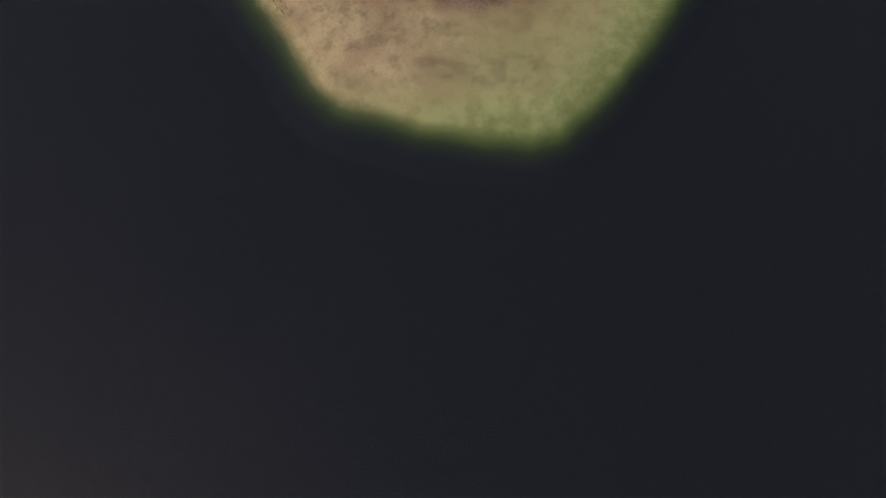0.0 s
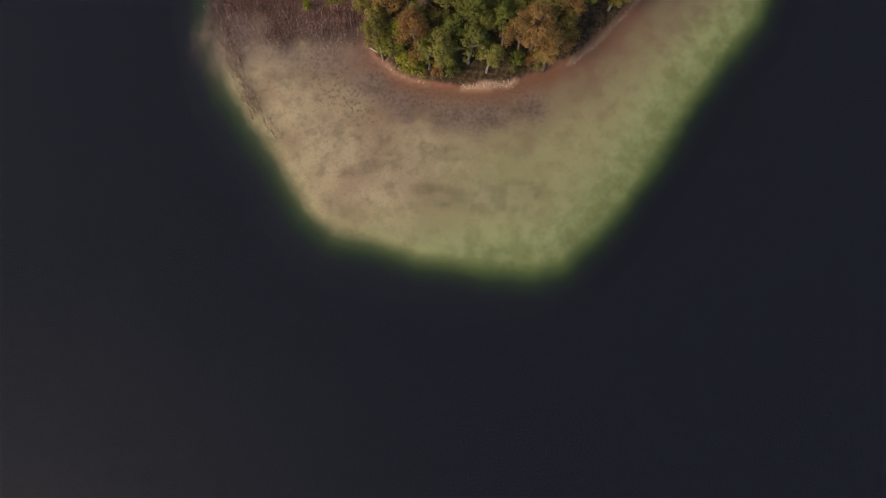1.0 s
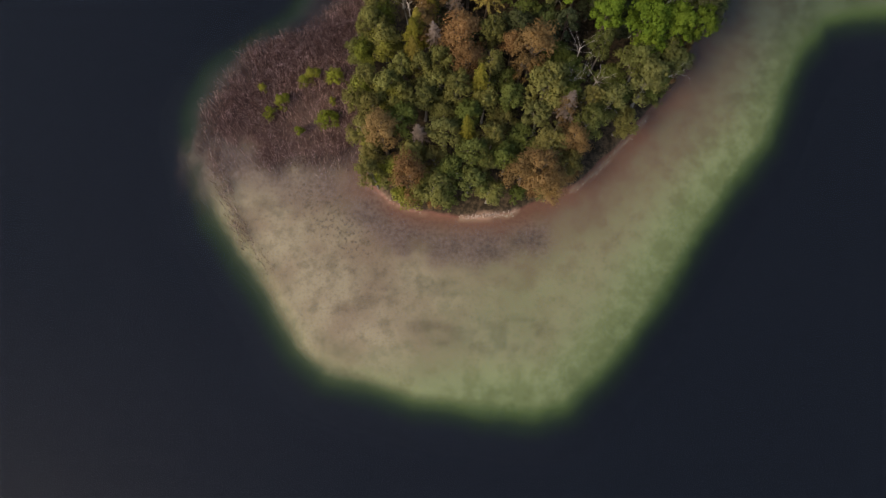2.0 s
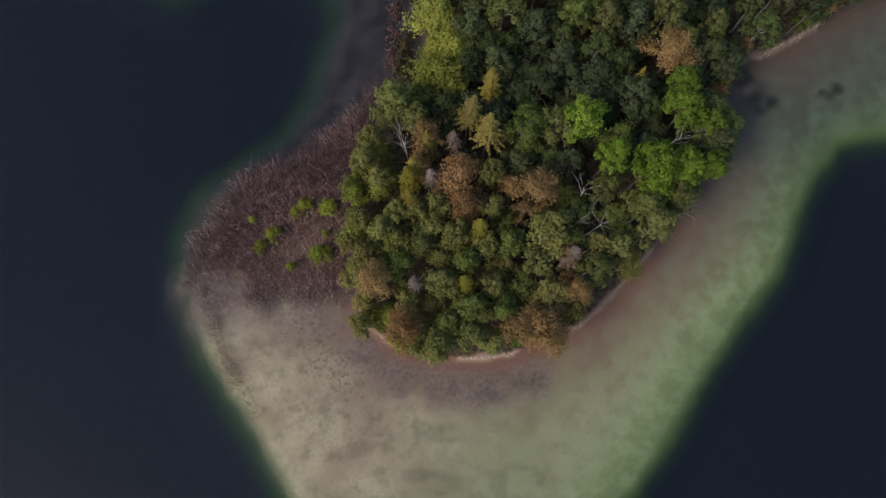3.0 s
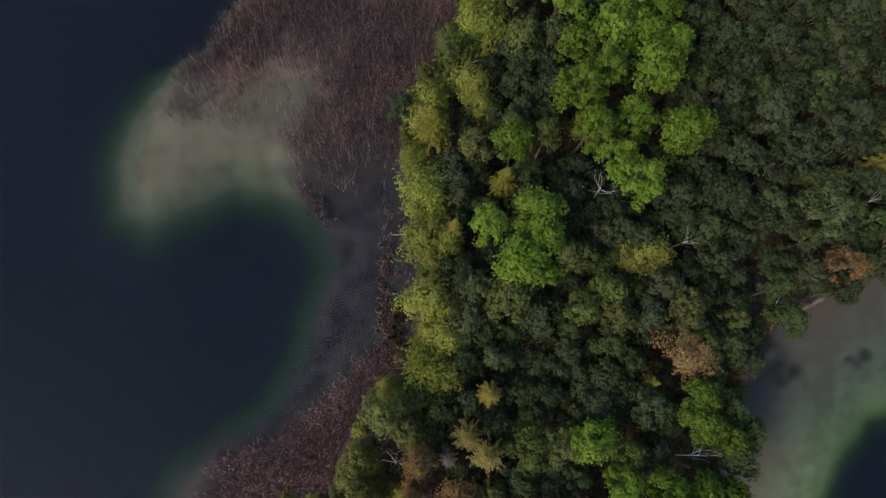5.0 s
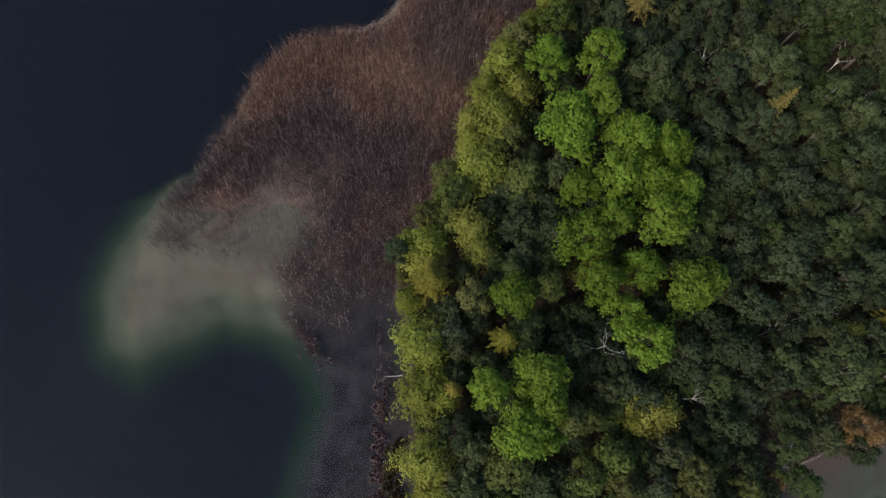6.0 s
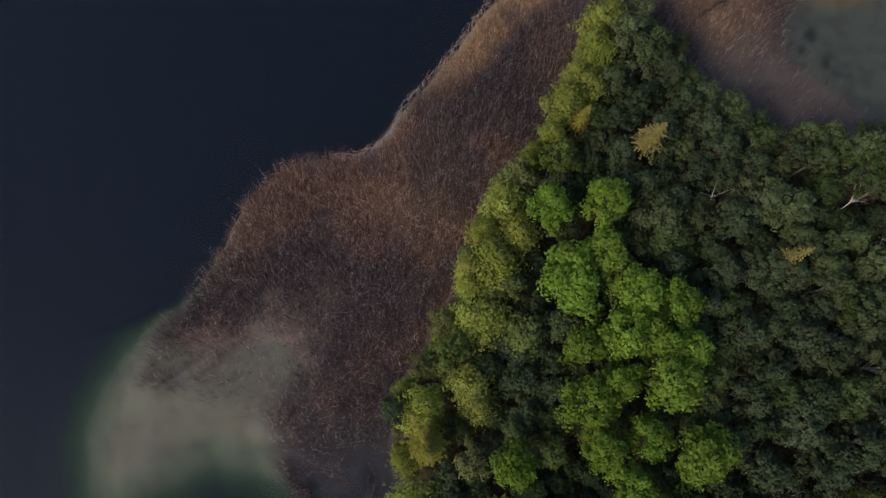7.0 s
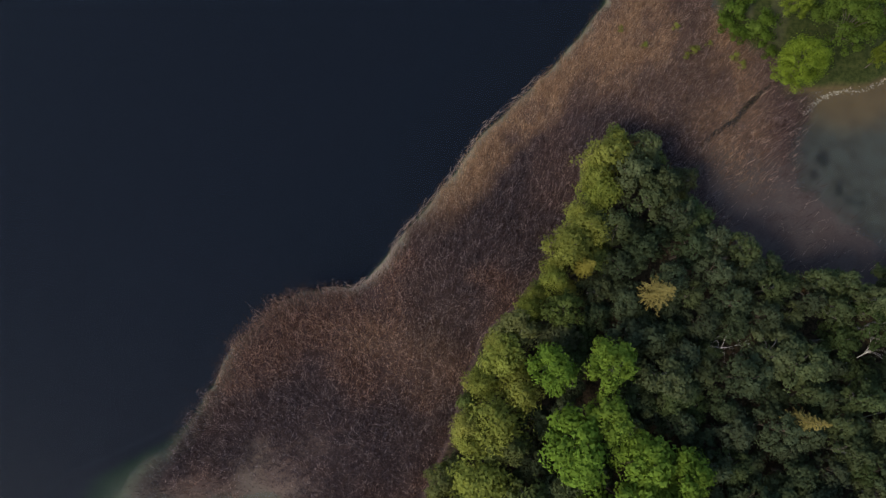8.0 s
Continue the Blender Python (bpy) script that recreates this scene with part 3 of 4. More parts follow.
def conifer_crown(seed, radius, height, tiers, per, leaf, droop=0.35):
    """Whorls of arching boughs round a spire; its base at z = 0."""
    g = np.random.default_rng(seed)
    pts, nrm = [], []
    for k in range(tiers):
        f = k / (tiers - 1)
        reach = radius * (1 - f) ** 0.8 * g.uniform(0.8, 1.1) + 0.12
        for b in range(per):
            w = 2 * np.pi * b / per + k * 0.9 + g.normal(0, 0.18)
            length = reach * g.uniform(0.65, 1.1)
            steps = max(3, int(length / leaf * 1.6))
            for s in np.linspace(0.12, 1, steps):
                side = g.normal(0, 0.10 * length * (1.1 - s) + 0.03)
                pts.append((np.cos(w) * length * s - np.sin(w) * side, np.sin(w) * length * s + np.cos(w) * side,
                            height * f * 0.97 - droop * length * s * s + 0.15 * length * s + g.normal(0, 0.05)))
                nrm.append((0.25 * np.cos(w), 0.25 * np.sin(w), 1.0))
    return sprays(np.array(pts), np.array(nrm), leaf, g, 1.3, 0.2)


def ring(verts, place, way, r, sides):
    """A ring of places round an axis; returns the index of its first."""
    turn, first = Vector(way).to_track_quat('Z', 'Y'), len(verts)
    for k in range(sides):
        w = 2 * math.pi * k / sides
        verts.append(Vector(place) + turn @ Vector((r * math.cos(w), r * math.sin(w), 0)))
    return first


def sleeve(faces, p, q, sides):
    """Quads between two rings."""
    for k in range(sides):
        j = (k + 1) % sides
        faces.append((p + k, p + j, q + j, q + k))


def trunk_mesh(name, seed, height, radius, crown_base, tops, material):
    """A tapered, slightly crooked trunk with limbs that grow out of it up into the crown, as one skin."""
    rnd, verts, faces, long = random.Random(seed), [], [], height * 0.9 + 0.5
    bends = [(rnd.uniform(-0.12, 0.12), rnd.uniform(-0.12, 0.12)) if k else (0, 0) for k in range(6)]

    def heart(z):
        f = min(max((z + 0.5) / long, 0), 0.999) * 5
        k = int(f)
        (ax, ay), (bx, by) = bends[k], bends[k + 1]
        return Vector((ax + (bx - ax) * (f - k), ay + (by - ay) * (f - k), z))

    forks = [(crown_base + rnd.uniform(0.02, 0.3) * (height - crown_base), Vector(top)) for top in tops]
    levels = sorted([-0.5 + long * k / 5 for k in range(6)] + [z for z, _ in forks])
    rings = {}
    for z in levels:
        rings[z] = ring(verts, heart(z), (0, 0, 1), radius * (1 - 0.85 * (z + 0.5) / long), 7)
    for low, high in zip(levels, levels[1:]):
        sleeve(faces, rings[low], rings[high], 7)
    for z, top in forks:
        base = heart(z)
        mid = base + (top - base) * 0.55 + Vector((0, 0, 0.06 * height))
        p = ring(verts, base, mid - base, radius * 0.36, 5)
        q = ring(verts, mid, top - base, radius * 0.24, 5)
        e = ring(verts, top, top - mid, radius * 0.08, 5)
        sleeve(faces, p, q, 5)
        sleeve(faces, q, e, 5)
        faces.append((rings[z], rings[z] + 1, p + 1, p))
    return mesh_of(name, [tuple(v) for v in verts], faces, material, True)


def tree_mould(name, seed, height, radius, crown_height, shape, leaf_mat, bark_mat, label, group, **how):
    """A tree of its height and crown radius: an Empty at the foot, with trunk and crown."""
    root = new(name)
    low = height - crown_height
    if shape == "spire":
        v, f, nrm = conifer_crown(seed, radius, crown_height, **how)
        tops = []
    else:
        v, f, nrm, tops = lobed_crown(seed, radius, crown_height, **how)
        tops = [(x, y, z + low) for x, y, z in tops[::3]]
    v = v + np.array([0, 0, low])
    part("crown", mesh_of("crown", v, f, leaf_mat, normals=nrm), root)
    part("trunk", trunk_mesh("trunk", seed, height, 0.018 * height, low, tops, bark_mat), root)
    tagged(root, label, "tree", group)
    root["radius"] = radius
    return root


planted = []


def plant(moulds, spots, high=(0.92, 1.08), wide=1.0):
    """Copies of the moulds at x, y and crown radius; the moulds themselves take the first spots."""
    level = ground_plan(np.array([s[0] for s in spots]), np.array([s[1] for s in spots]))[0]
    for i, (x, y, r) in enumerate(spots):
        r *= wide
        mould = moulds[i % len(moulds)]
        k = r / mould["radius"]
        kz = rng.uniform(*high) * (0.78 + 0.22 * min(k, 1.3))
        z = float(level[i])
        m = Matrix.LocRotScale((x, y, max(z, -0.15) - 0.05), Euler((rng.normal(0, 0.025), rng.normal(0, 0.025), rng.uniform(0, 6.28))), (k, k, kz))
        if not mould.get("stands"):
            mould.matrix_basis, mould["stands"] = m, 1
        else:
            made = copy_thing(mould, Matrix())
            made.matrix_basis = m
        planted.append((x, y, r))


# standing trees that can be told apart: x, y, crown radius
OAKS = [
    (21.0, 66.1, 1.4), (20.7, 68.4, 2.2), (24.5, 68.4, 1.9), (16.7, 69.6, 1.7), (14.0, 73.4, 2.0), (9.6, 89.7, 1.7),
    (7.7, 89.8, 2.5), (9.6, 92.8, 2.2), (4.0, 94.1, 1.9), (9.0, 95.1, 2.5), (19.3, 98.6, 2.2), (17.7, 101.3, 2.0),
    (6.7, 102.3, 2.0), (24.5, 104.2, 2.7), (14.4, 104.4, 2.0), (19.3, 105.3, 2.0), (13.8, 108.7, 2.5), (17.1, 110.4, 2.0),
    (21.4, 110.5, 2.6), (14.1, 113.7, 2.0), (23.5, 113.8, 2.2), (20.2, 114.3, 2.2), (17.2, 115.4, 2.4), (22.9, 117.8, 2.3),
    (19.6, 119.1, 2.7), (12.3, 120.2, 3.1), (15.3, 122.9, 2.3), (10.3, 127.7, 2.1), (15.9, 128.0, 2.2)]
BIRCHES_SOUTH = [
    (-0.9, 50.3, 1.9), (-7.9, 52.3, 1.3), (4.1, 53.4, 1.1), (-8.2, 59.6, 1.4), (0.7, 61.0, 1.6), (-6.6, 62.0, 1.8),
    (10.5, 62.3, 2.4), (21.5, 62.5, 1.9), (-9.2, 63.1, 1.4), (-2.8, 63.6, 1.4), (-1.0, 64.3, 1.6), (20.3, 64.4, 2.0),
    (4.6, 64.5, 1.4), (16.5, 66.3, 1.4), (-7.4, 67.7, 1.4), (4.6, 67.9, 1.7), (-8.3, 69.1, 1.5), (-7.8, 71.8, 1.6),
    (18.1, 72.2, 1.4), (8.0, 72.6, 2.3), (11.2, 73.2, 1.9), (-3.3, 73.9, 1.7),
    (-5.6, 74.8, 2.1), (25.6, 82.7, 1.4), (17.3, 84.7, 1.7), (28.7, 84.9, 1.1), (13.5, 85.6, 1.7),
    (23.7, 86.4, 1.9), (5.7, 86.8, 2.3), (15.9, 87.6, 2.1)]
BIRCHES_NORTH = [
    (21.4, 88.2, 1.6), (33.7, 88.3, 1.5), (36.7, 89.8, 1.7), (13.9, 91.1, 1.5), (11.9, 91.5, 1.7), (38.3, 96.1, 2.3),
    (33.1, 96.8, 1.9), (38.5, 98.0, 2.2), (2.8, 102.7, 1.7), (10.0, 103.7, 1.6), (39.0, 110.0, 1.9), (42.3, 112.3, 1.7),
    (0.6, 113.7, 1.7), (8.1, 115.0, 2.1), (6.9, 119.6, 1.4), (38.5, 120.1, 1.4), (43.3, 122.6, 1.9), (18.5, 124.6, 1.9),
    (40.4, 125.0, 1.5), (21.0, 127.1, 2.2), (35.2, 128.0, 2.2), (32.3, 129.2, 2.2), (43.3, 132.2, 2.3), (11.4, 133.3, 1.8),
    (38.9, 133.7, 1.6), (45.7, 133.8, 1.9), (42.6, 134.7, 1.6), (33.2, 135.7, 1.7), (40.6, 136.4, 1.5), (17.7, 141.7, 1.8),
    (21.0, 145.1, 1.9), (22.5, 146.0, 1.4), (19.1, 147.7, 1.8)]
ALDERS_SOUTH = [
    (0.3, 52.5, 1.5), (6.3, 54.0, 1.4), (-0.4, 56.6, 1.7), (-4.9, 58.2, 1.7), (15.3, 58.5, 1.7), (9.7, 58.7, 1.6),
    (2.4, 58.8, 1.4), (17.3, 60.2, 1.5), (-2.7, 60.4, 1.7), (6.6, 60.9, 1.5), (12.8, 61.2, 1.4), (19.4, 77.0, 2.0),
    (9.9, 77.4, 2.0), (15.9, 79.1, 2.3), (12.5, 81.6, 1.4), (20.3, 85.2, 1.7), (9.4, 85.3, 2.0), (27.2, 90.8, 1.7),
    (19.8, 93.3, 1.6), (29.8, 93.5, 1.7), (32.3, 95.3, 1.6), (29.2, 97.7, 2.0), (23.9, 98.0, 2.5), (27.9, 98.5, 2.1),
    (42.5, 99.5, 1.7), (36.1, 102.1, 2.1), (32.2, 102.2, 1.7), (30.7, 102.6, 2.0), (37.1, 103.5, 1.7), (39.7, 104.9, 1.8),
    (28.1, 105.8, 1.7)]
ALDERS_NORTH = [
    (34.3, 105.9, 2.0), (42.6, 106.0, 2.1), (30.1, 106.7, 1.7), (34.4, 107.4, 2.1), (-4.9, 107.5, 1.3), (29.4, 108.6, 1.8),
    (35.7, 109.3, 2.0), (30.7, 111.3, 1.8), (32.0, 112.6, 2.0), (39.5, 113.9, 1.8), (35.3, 114.4, 2.0), (29.9, 115.5, 1.8),
    (37.6, 118.0, 1.8), (42.6, 118.6, 2.1), (28.0, 121.7, 2.0), (32.2, 122.1, 1.8), (29.2, 126.9, 2.1), (23.7, 129.0, 1.6),
    (18.1, 131.0, 1.7), (25.8, 131.9, 1.7), (28.7, 132.0, 1.7), (31.7, 132.9, 1.7), (28.4, 134.0, 1.7), (37.0, 134.7, 1.6),
    (22.9, 136.7, 1.6), (27.5, 137.4, 1.7), (30.9, 137.5, 1.6), (19.6, 138.4, 1.2), (20.2, 139.6, 1.7), (25.1, 139.7, 1.8),
    (23.5, 142.9, 1.6)]
RUSSETS = [
    (11.3, 51.5, 1.6), (7.8, 51.7, 1.6), (-3.8, 51.8, 1.8), (9.4, 52.5, 2.0), (13.0, 56.0, 1.5), (-6.9, 56.2, 1.8),
    (12.5, 58.9, 1.0), (7.8, 63.8, 1.1), (1.5, 64.0, 1.8), (9.2, 66.1, 2.0), (6.9, 66.3, 1.1), (1.2, 67.1, 2.3),
    (-2.7, 68.5, 1.1), (-2.0, 70.6, 1.6), (23.9, 81.5, 2.2), (40.5, 90.9, 1.6)]
WILLOWS = [
    (-1.0, 79.3, 2.6), (0.5, 82.8, 2.0), (-1.5, 86.6, 2.4), (19.4, 90.7, 1.7), (20.4, 91.6, 2.2), (0.5, 93.1, 1.5),
    (-1.9, 93.3, 2.6), (-1.9, 98.3, 2.6), (40.0, 99.9, 1.4), (-3.5, 102.4, 1.5), (15.3, 105.5, 2.0), (-2.1, 106.4, 2.0),
    (3.0, 108.1, 1.7), (-1.6, 108.1, 2.0), (2.1, 110.1, 2.3), (3.5, 116.3, 2.7), (4.9, 122.0, 2.6), (7.7, 124.9, 2.0),
    (6.4, 128.5, 2.3), (12.6, 139.8, 2.2), (14.6, 141.7, 2.0), (16.3, 145.9, 2.0), (16.9, 150.0, 2.1)]
SPRUCES = [
    (2.4, 56.3, 1.2), (3.2, 61.8, 1.4), (-3.6, 67.1, 1.6), (4.5, 77.2, 1.6), (20.8, 79.0, 0.9), (5.7, 98.3, 1.7),
    (44.1, 100.6, 1.9), (-1.7, 104.2, 2.3), (14.0, 137.6, 1.2)]
LARCHES = [
    (4.1, 71.7, 2.1), (1.9, 73.5, 1.9), (34.0, 122.9, 1.4), (20.4, 134.9, 2.0)]

OAK_MOULDS = [tree_mould("oak", 100 + i, 12.3, 2.3, 6.6, "lobes", M_OAK, M_BARK, "bright green young-leaved oak in the dense wood",
                         "oaks of the wood", lobes=34, leaves=4600, leaf=0.140, lobe_size=0.29, spread=0.76, peaked=0.15) for i in range(6)]
BIRCH_MOULDS = [tree_mould("birch", 200 + i, 10.4, 1.8, 6.2, "lobes", M_BIRCH, M_PALE_BARK, "mid-green birch with a loose fine-leaved crown",
                           "birches of the wood", lobes=30, leaves=2900, leaf=0.118, lobe_size=0.29, spread=0.76, droop=0.3, peaked=0.5, flat=1.1) for i in range(7)]
DIM_MOULDS = [tree_mould("birch", 230 + i, 10.2, 1.8, 6.2, "lobes", M_DIM_BIRCH, M_PALE_BARK, "dull green birch with a loose fine-leaved crown",
                         "birches of the wood", lobes=30, leaves=2900, leaf=0.118, lobe_size=0.29, spread=0.78, droop=0.3, peaked=0.55, flat=1.1) for i in range(5)]
PALE_MOULDS = [tree_mould("birch", 250 + i, 10.0, 1.8, 6.2, "lobes", M_PALE_BIRCH, M_PALE_BARK, "khaki-green birch with a loose sunlit crown",
                          "birches of the wood", lobes=32, leaves=3100, leaf=0.110, lobe_size=0.28, spread=0.78, droop=0.3, peaked=0.5, flat=1.1) for i in range(5)]
ALDER_MOULDS = [tree_mould("alder", 300 + i, 9.4, 1.8, 6.0, "lobes", M_ALDER, M_BARK, "dull grey-green alder with a round crown",
                           "alders of the wood", lobes=28, leaves=2700, leaf=0.120, lobe_size=0.30, spread=0.77, peaked=0.55, flat=1.0) for i in range(7)]
RUSSET_MOULDS = [tree_mould("russet_tree", 400 + i, 10.6, 1.7, 6.2, "lobes", M_RUSSET, M_BARK, "brownish tree with half-bare fine-twigged crown",
                            "russet trees of the wood", lobes=26, leaves=5200, leaf=0.070, lobe_size=0.36, spread=0.72, peaked=0.7) for i in range(4)]
WILLOW_MOULDS = [tree_mould("willow", 500 + i, 8.8, 2.1, 6.6, "lobes", M_WILLOW, M_BARK, "soft yellow-green willow on the edge of the wood",
                            "willows along the shore", lobes=18, leaves=4200, leaf=0.085, lobe_size=0.46, long=1.5, droop=0.6, peaked=0.45) for i in range(4)]
SPRUCE_MOULDS = [tree_mould("spruce", 600 + i, 10.6, 1.8, 5.6, "spire", M_SPRUCE, M_BARK, "yellow-green conifer with feathery boughs",
                            "conifers of the wood", tiers=14, per=9, leaf=0.12) for i in range(3)]
LARCH_MOULDS = [tree_mould("larch", 700 + i, 13.3, 2.3, 6.6, "spire", M_LARCH, M_BARK, "golden larch spire standing above the other trees",
                           "larches of the wood", tiers=12, per=8, leaf=0.10, droop=0.2) for i in range(2)]
plant(OAK_MOULDS, OAKS, wide=1.06)
EDGE_MOULDS = [tree_mould("oak", 130 + i, 11.6, 2.3, 6.6, "lobes", M_OAK_DIM, M_BARK, "dark green oak on the edge of the wood",
                          "oaks of the wood", lobes=34, leaves=4600, leaf=0.140, lobe_size=0.29, spread=0.76, peaked=0.15) for i in range(2)]
plant(EDGE_MOULDS, [(25.0, 75.2, 2.0), (27.2, 73.6, 1.6), (24.8, 77.9, 1.9), (27.0, 69.0, 1.5)])
plant(PALE_MOULDS, [s for s in BIRCHES_SOUTH if s[1] < 72 and s[0] < 14], wide=1.1)
plant(BIRCH_MOULDS, [s for s in BIRCHES_SOUTH if not (s[1] < 72 and s[0] < 14)] + [s for s in BIRCHES_NORTH if s[0] < 16], wide=1.1)
plant(DIM_MOULDS, [s for s in BIRCHES_NORTH if s[0] >= 16], (0.86, 1.12), 1.16)
ALDERS = ALDERS_SOUTH + ALDERS_NORTH
plant(ALDER_MOULDS, [s for s in ALDERS if s[1] > 63], (0.84, 1.12), 1.16)
plant(BIRCH_MOULDS, [s for s in ALDERS if s[1] <= 63], (0.8, 0.95), 1.15)
plant(PALE_MOULDS, [(-9.3, 57.6, 1.6), (-8.4, 55.0, 1.5), (-9.9, 60.8, 1.6), (-10.2, 66.5, 1.5), (-9.4, 70.0, 1.5), (-2.4, 51.0, 1.6), (13.0, 54.2, 1.5)], (0.7, 0.85))
plant(RUSSET_MOULDS, RUSSETS, wide=1.2)
plant(WILLOW_MOULDS, WILLOWS + [(2.2, 121.9, 1.3), (4.0, 126.0, 1.3), (6.0, 129.8, 1.3), (8.7, 133.2, 1.3), (11.3, 136.4, 1.3), (13.2, 140.0, 1.3), (14.2, 143.6, 1.3), (15.8, 147.6, 1.3), (-7.6, 70.8, 1.4), (-6.9, 67.2, 1.6), (-9.6, 66.2, 1.2), (-9.6, 61.4, 1.3), (-6.4, 61.5, 1.6)], wide=1.2)
plant(SPRUCE_MOULDS, SPRUCES + [(-3.3, 67.9, 1.5), (-3.8, 64.6, 1.4), (-1.9, 71.2, 1.1), (-1.6, 105.4, 1.4), (0.8, 93.6, 1.2)], (1.0, 1.2))
plant(LARCH_MOULDS, LARCHES)
GREY_MOULDS = [tree_mould("larch", 720 + i, 10.2, 1.3, 4.6, "spire", M_GREY_TWIGS, M_PALE_BARK, "grey half-bare larch with feathery twigs",
                          "larches of the wood", tiers=11, per=8, leaf=0.065, droop=0.15) for i in range(2)]
plant(GREY_MOULDS, [(-1.3, 66.9, 1.2), (0.4, 71.4, 1.1), (-2.7, 56.4, 1.1), (12.3, 59.1, 1.3)])

# trees of the meadow beyond the lagoon
MEADOW_MOULDS = [tree_mould("oak", 800 + i, 8.2, 3.1, 7.3, "lobes", M_FIELD_OAK, M_BARK, "broad bright green oak alone on the grassy shore",
                            "trees of the meadow", lobes=70, leaves=17000, leaf=0.08, lobe_size=0.22, spread=0.84, peaked=0.0, flat=1.0) for i in range(1)]
plant(MEADOW_MOULDS, [(39.9, 161.6, 2.9), (49.6, 163.3, 1.2), (40.3, 169.8, 1.6)])
GROVE_MOULDS = [tree_mould("oak", 820 + i, 8.2, 3.1, 7.3, "lobes", M_OAK_DIM, M_BARK, "broad dark green oak on the meadow",
                           "trees of the meadow", lobes=40, leaves=11000, leaf=0.09, lobe_size=0.30, spread=0.74, peaked=0.1) for i in range(2)]
plant(GROVE_MOULDS, [(45.8, 166.7, 3.3), (50.2, 168.2, 2.0), (44.0, 171.5, 2.4)])


# bare dead trees: x, y, lean in x and y, height
BARE = [(21.4, 71.2, 0.42, 0.12, 11.2), (13.4, 62.6, 0.05, 0.1, 8.6), (15.5, 62.8, 0.1, 0.02, 8.4), (15.6, 97.6, 0.0, 0.06, 11.6),
        (23.2, 92.8, 0.3, 0.05, 8.8), (43.2, 97.2, 0.35, 0.15, 8.5), (42.4, 104.4, 0.5, 0.35, 8.5), (40.8, 127.2, 0.45, 0.5, 9.0),
        (41.6, 122.0, 0.6, 0.4, 8.6), (-5.0, 72.5, -0.1, 0.15, 8.2), (38.0, 101.4, 0.1, 0.15, 8.6), (27.4, 128.2, 0.1, 0.3, 8.4),
        (31.6, 98.6, 0.25, 0.25, 8.4), (7.0, 81.2, 0.12, 0.2, 6.0),
        (-4.2, 70.2, -0.05, 0.1, 10.6), (14.2, 65.6, 0.0, 0.12, 9.6), (-2.0, 97.6, 0.05, 0.1, 10.0), (23.0, 64.4, 0.42, 0.02, 7.6)]


def understorey():
    """Smaller trees that close the gaps between the large ones."""
    g, spots = np.random.default_rng(21), []
    taken = list(planted) + [(x + lx * 5, y + ly * 5, 0.6) for x, y, lx, ly, h in BARE]
    xs, ys, rs = g.uniform(-11, 58, 9000), g.uniform(50, 154, 9000), g.uniform(1.3, 2.0, 9000)
    inside = (signed(WOOD, xs, ys) < -rs * 0.45) & (along(BANKS[2], xs, ys) > 0.8 * rs)
    for x, y, r in zip(xs[inside].tolist(), ys[inside].tolist(), rs[inside].tolist()):
        # the clearing with fallen wood at the south end, and the dark gap by the cove
        if math.hypot(x - 36.4, y - 86.9) < 2.4 or along([(30.8, 95.9), (31.9, 90.8), (32.9, 86.6)], np.array([x]), np.array([y]))[0] < 1.5 or math.hypot(x - 0.5, y - 55) < 1.6 or math.hypot(x - 28.5, y - 81) < 1.5:
            continue
        if all(math.hypot(x - a, y - b) > 0.60 * (r + c) for a, b, c in taken):
            taken.append((x, y, r))
            spots.append((round(x, 2), round(y, 2), r))
    return spots


fill = understorey()

# the lake side of the wood is overgrown with willow
WEST = WOOD[38:] + WOOD[:11]


def by_the_lake(spots, reach):
    near = along(WEST, np.array([s[0] for s in spots]), np.array([s[1] for s in spots])) < reach
    return [s for s, k in zip(spots, near) if k], [s for s, k in zip(spots, near) if not k]


fill_west, fill = by_the_lake(fill, 4.0)
plant(WILLOW_MOULDS, fill_west[0::2], (0.7, 0.95), 1.0)
plant(BIRCH_MOULDS, fill_west[1::2], (0.6, 0.85), 1.2)
fill_south, fill = [s for s in fill if s[1] < 68], [s for s in fill if s[1] >= 68]
plant(BIRCH_MOULDS, fill_south[0::2], (0.55, 0.98), 1.16)
plant(PALE_MOULDS, fill_south[1::2], (0.55, 0.98), 1.16)
plant(ALDER_MOULDS, fill[0::2], (0.55, 0.98), 1.16)
plant(DIM_MOULDS, fill[1::2], (0.52, 0.92), 1.16)


# a low skirt of shrubs along the edge of the wood
SKIRT_MOULDS = [tree_mould("shrub", 1150 + i, 3.6, 1.3, 3.2, "lobes", (M_WILLOW, M_BIRCH, M_WILLOW, M_RUSSET)[i], M_BARK, "low leafy shrub at the edge of the wood",
                           "shrubs round the wood", lobes=12, leaves=1400, leaf=0.110, lobe_size=0.38) for i in range(4)]
for mould in SKIRT_MOULDS:
    mould["category"] = "shrub"


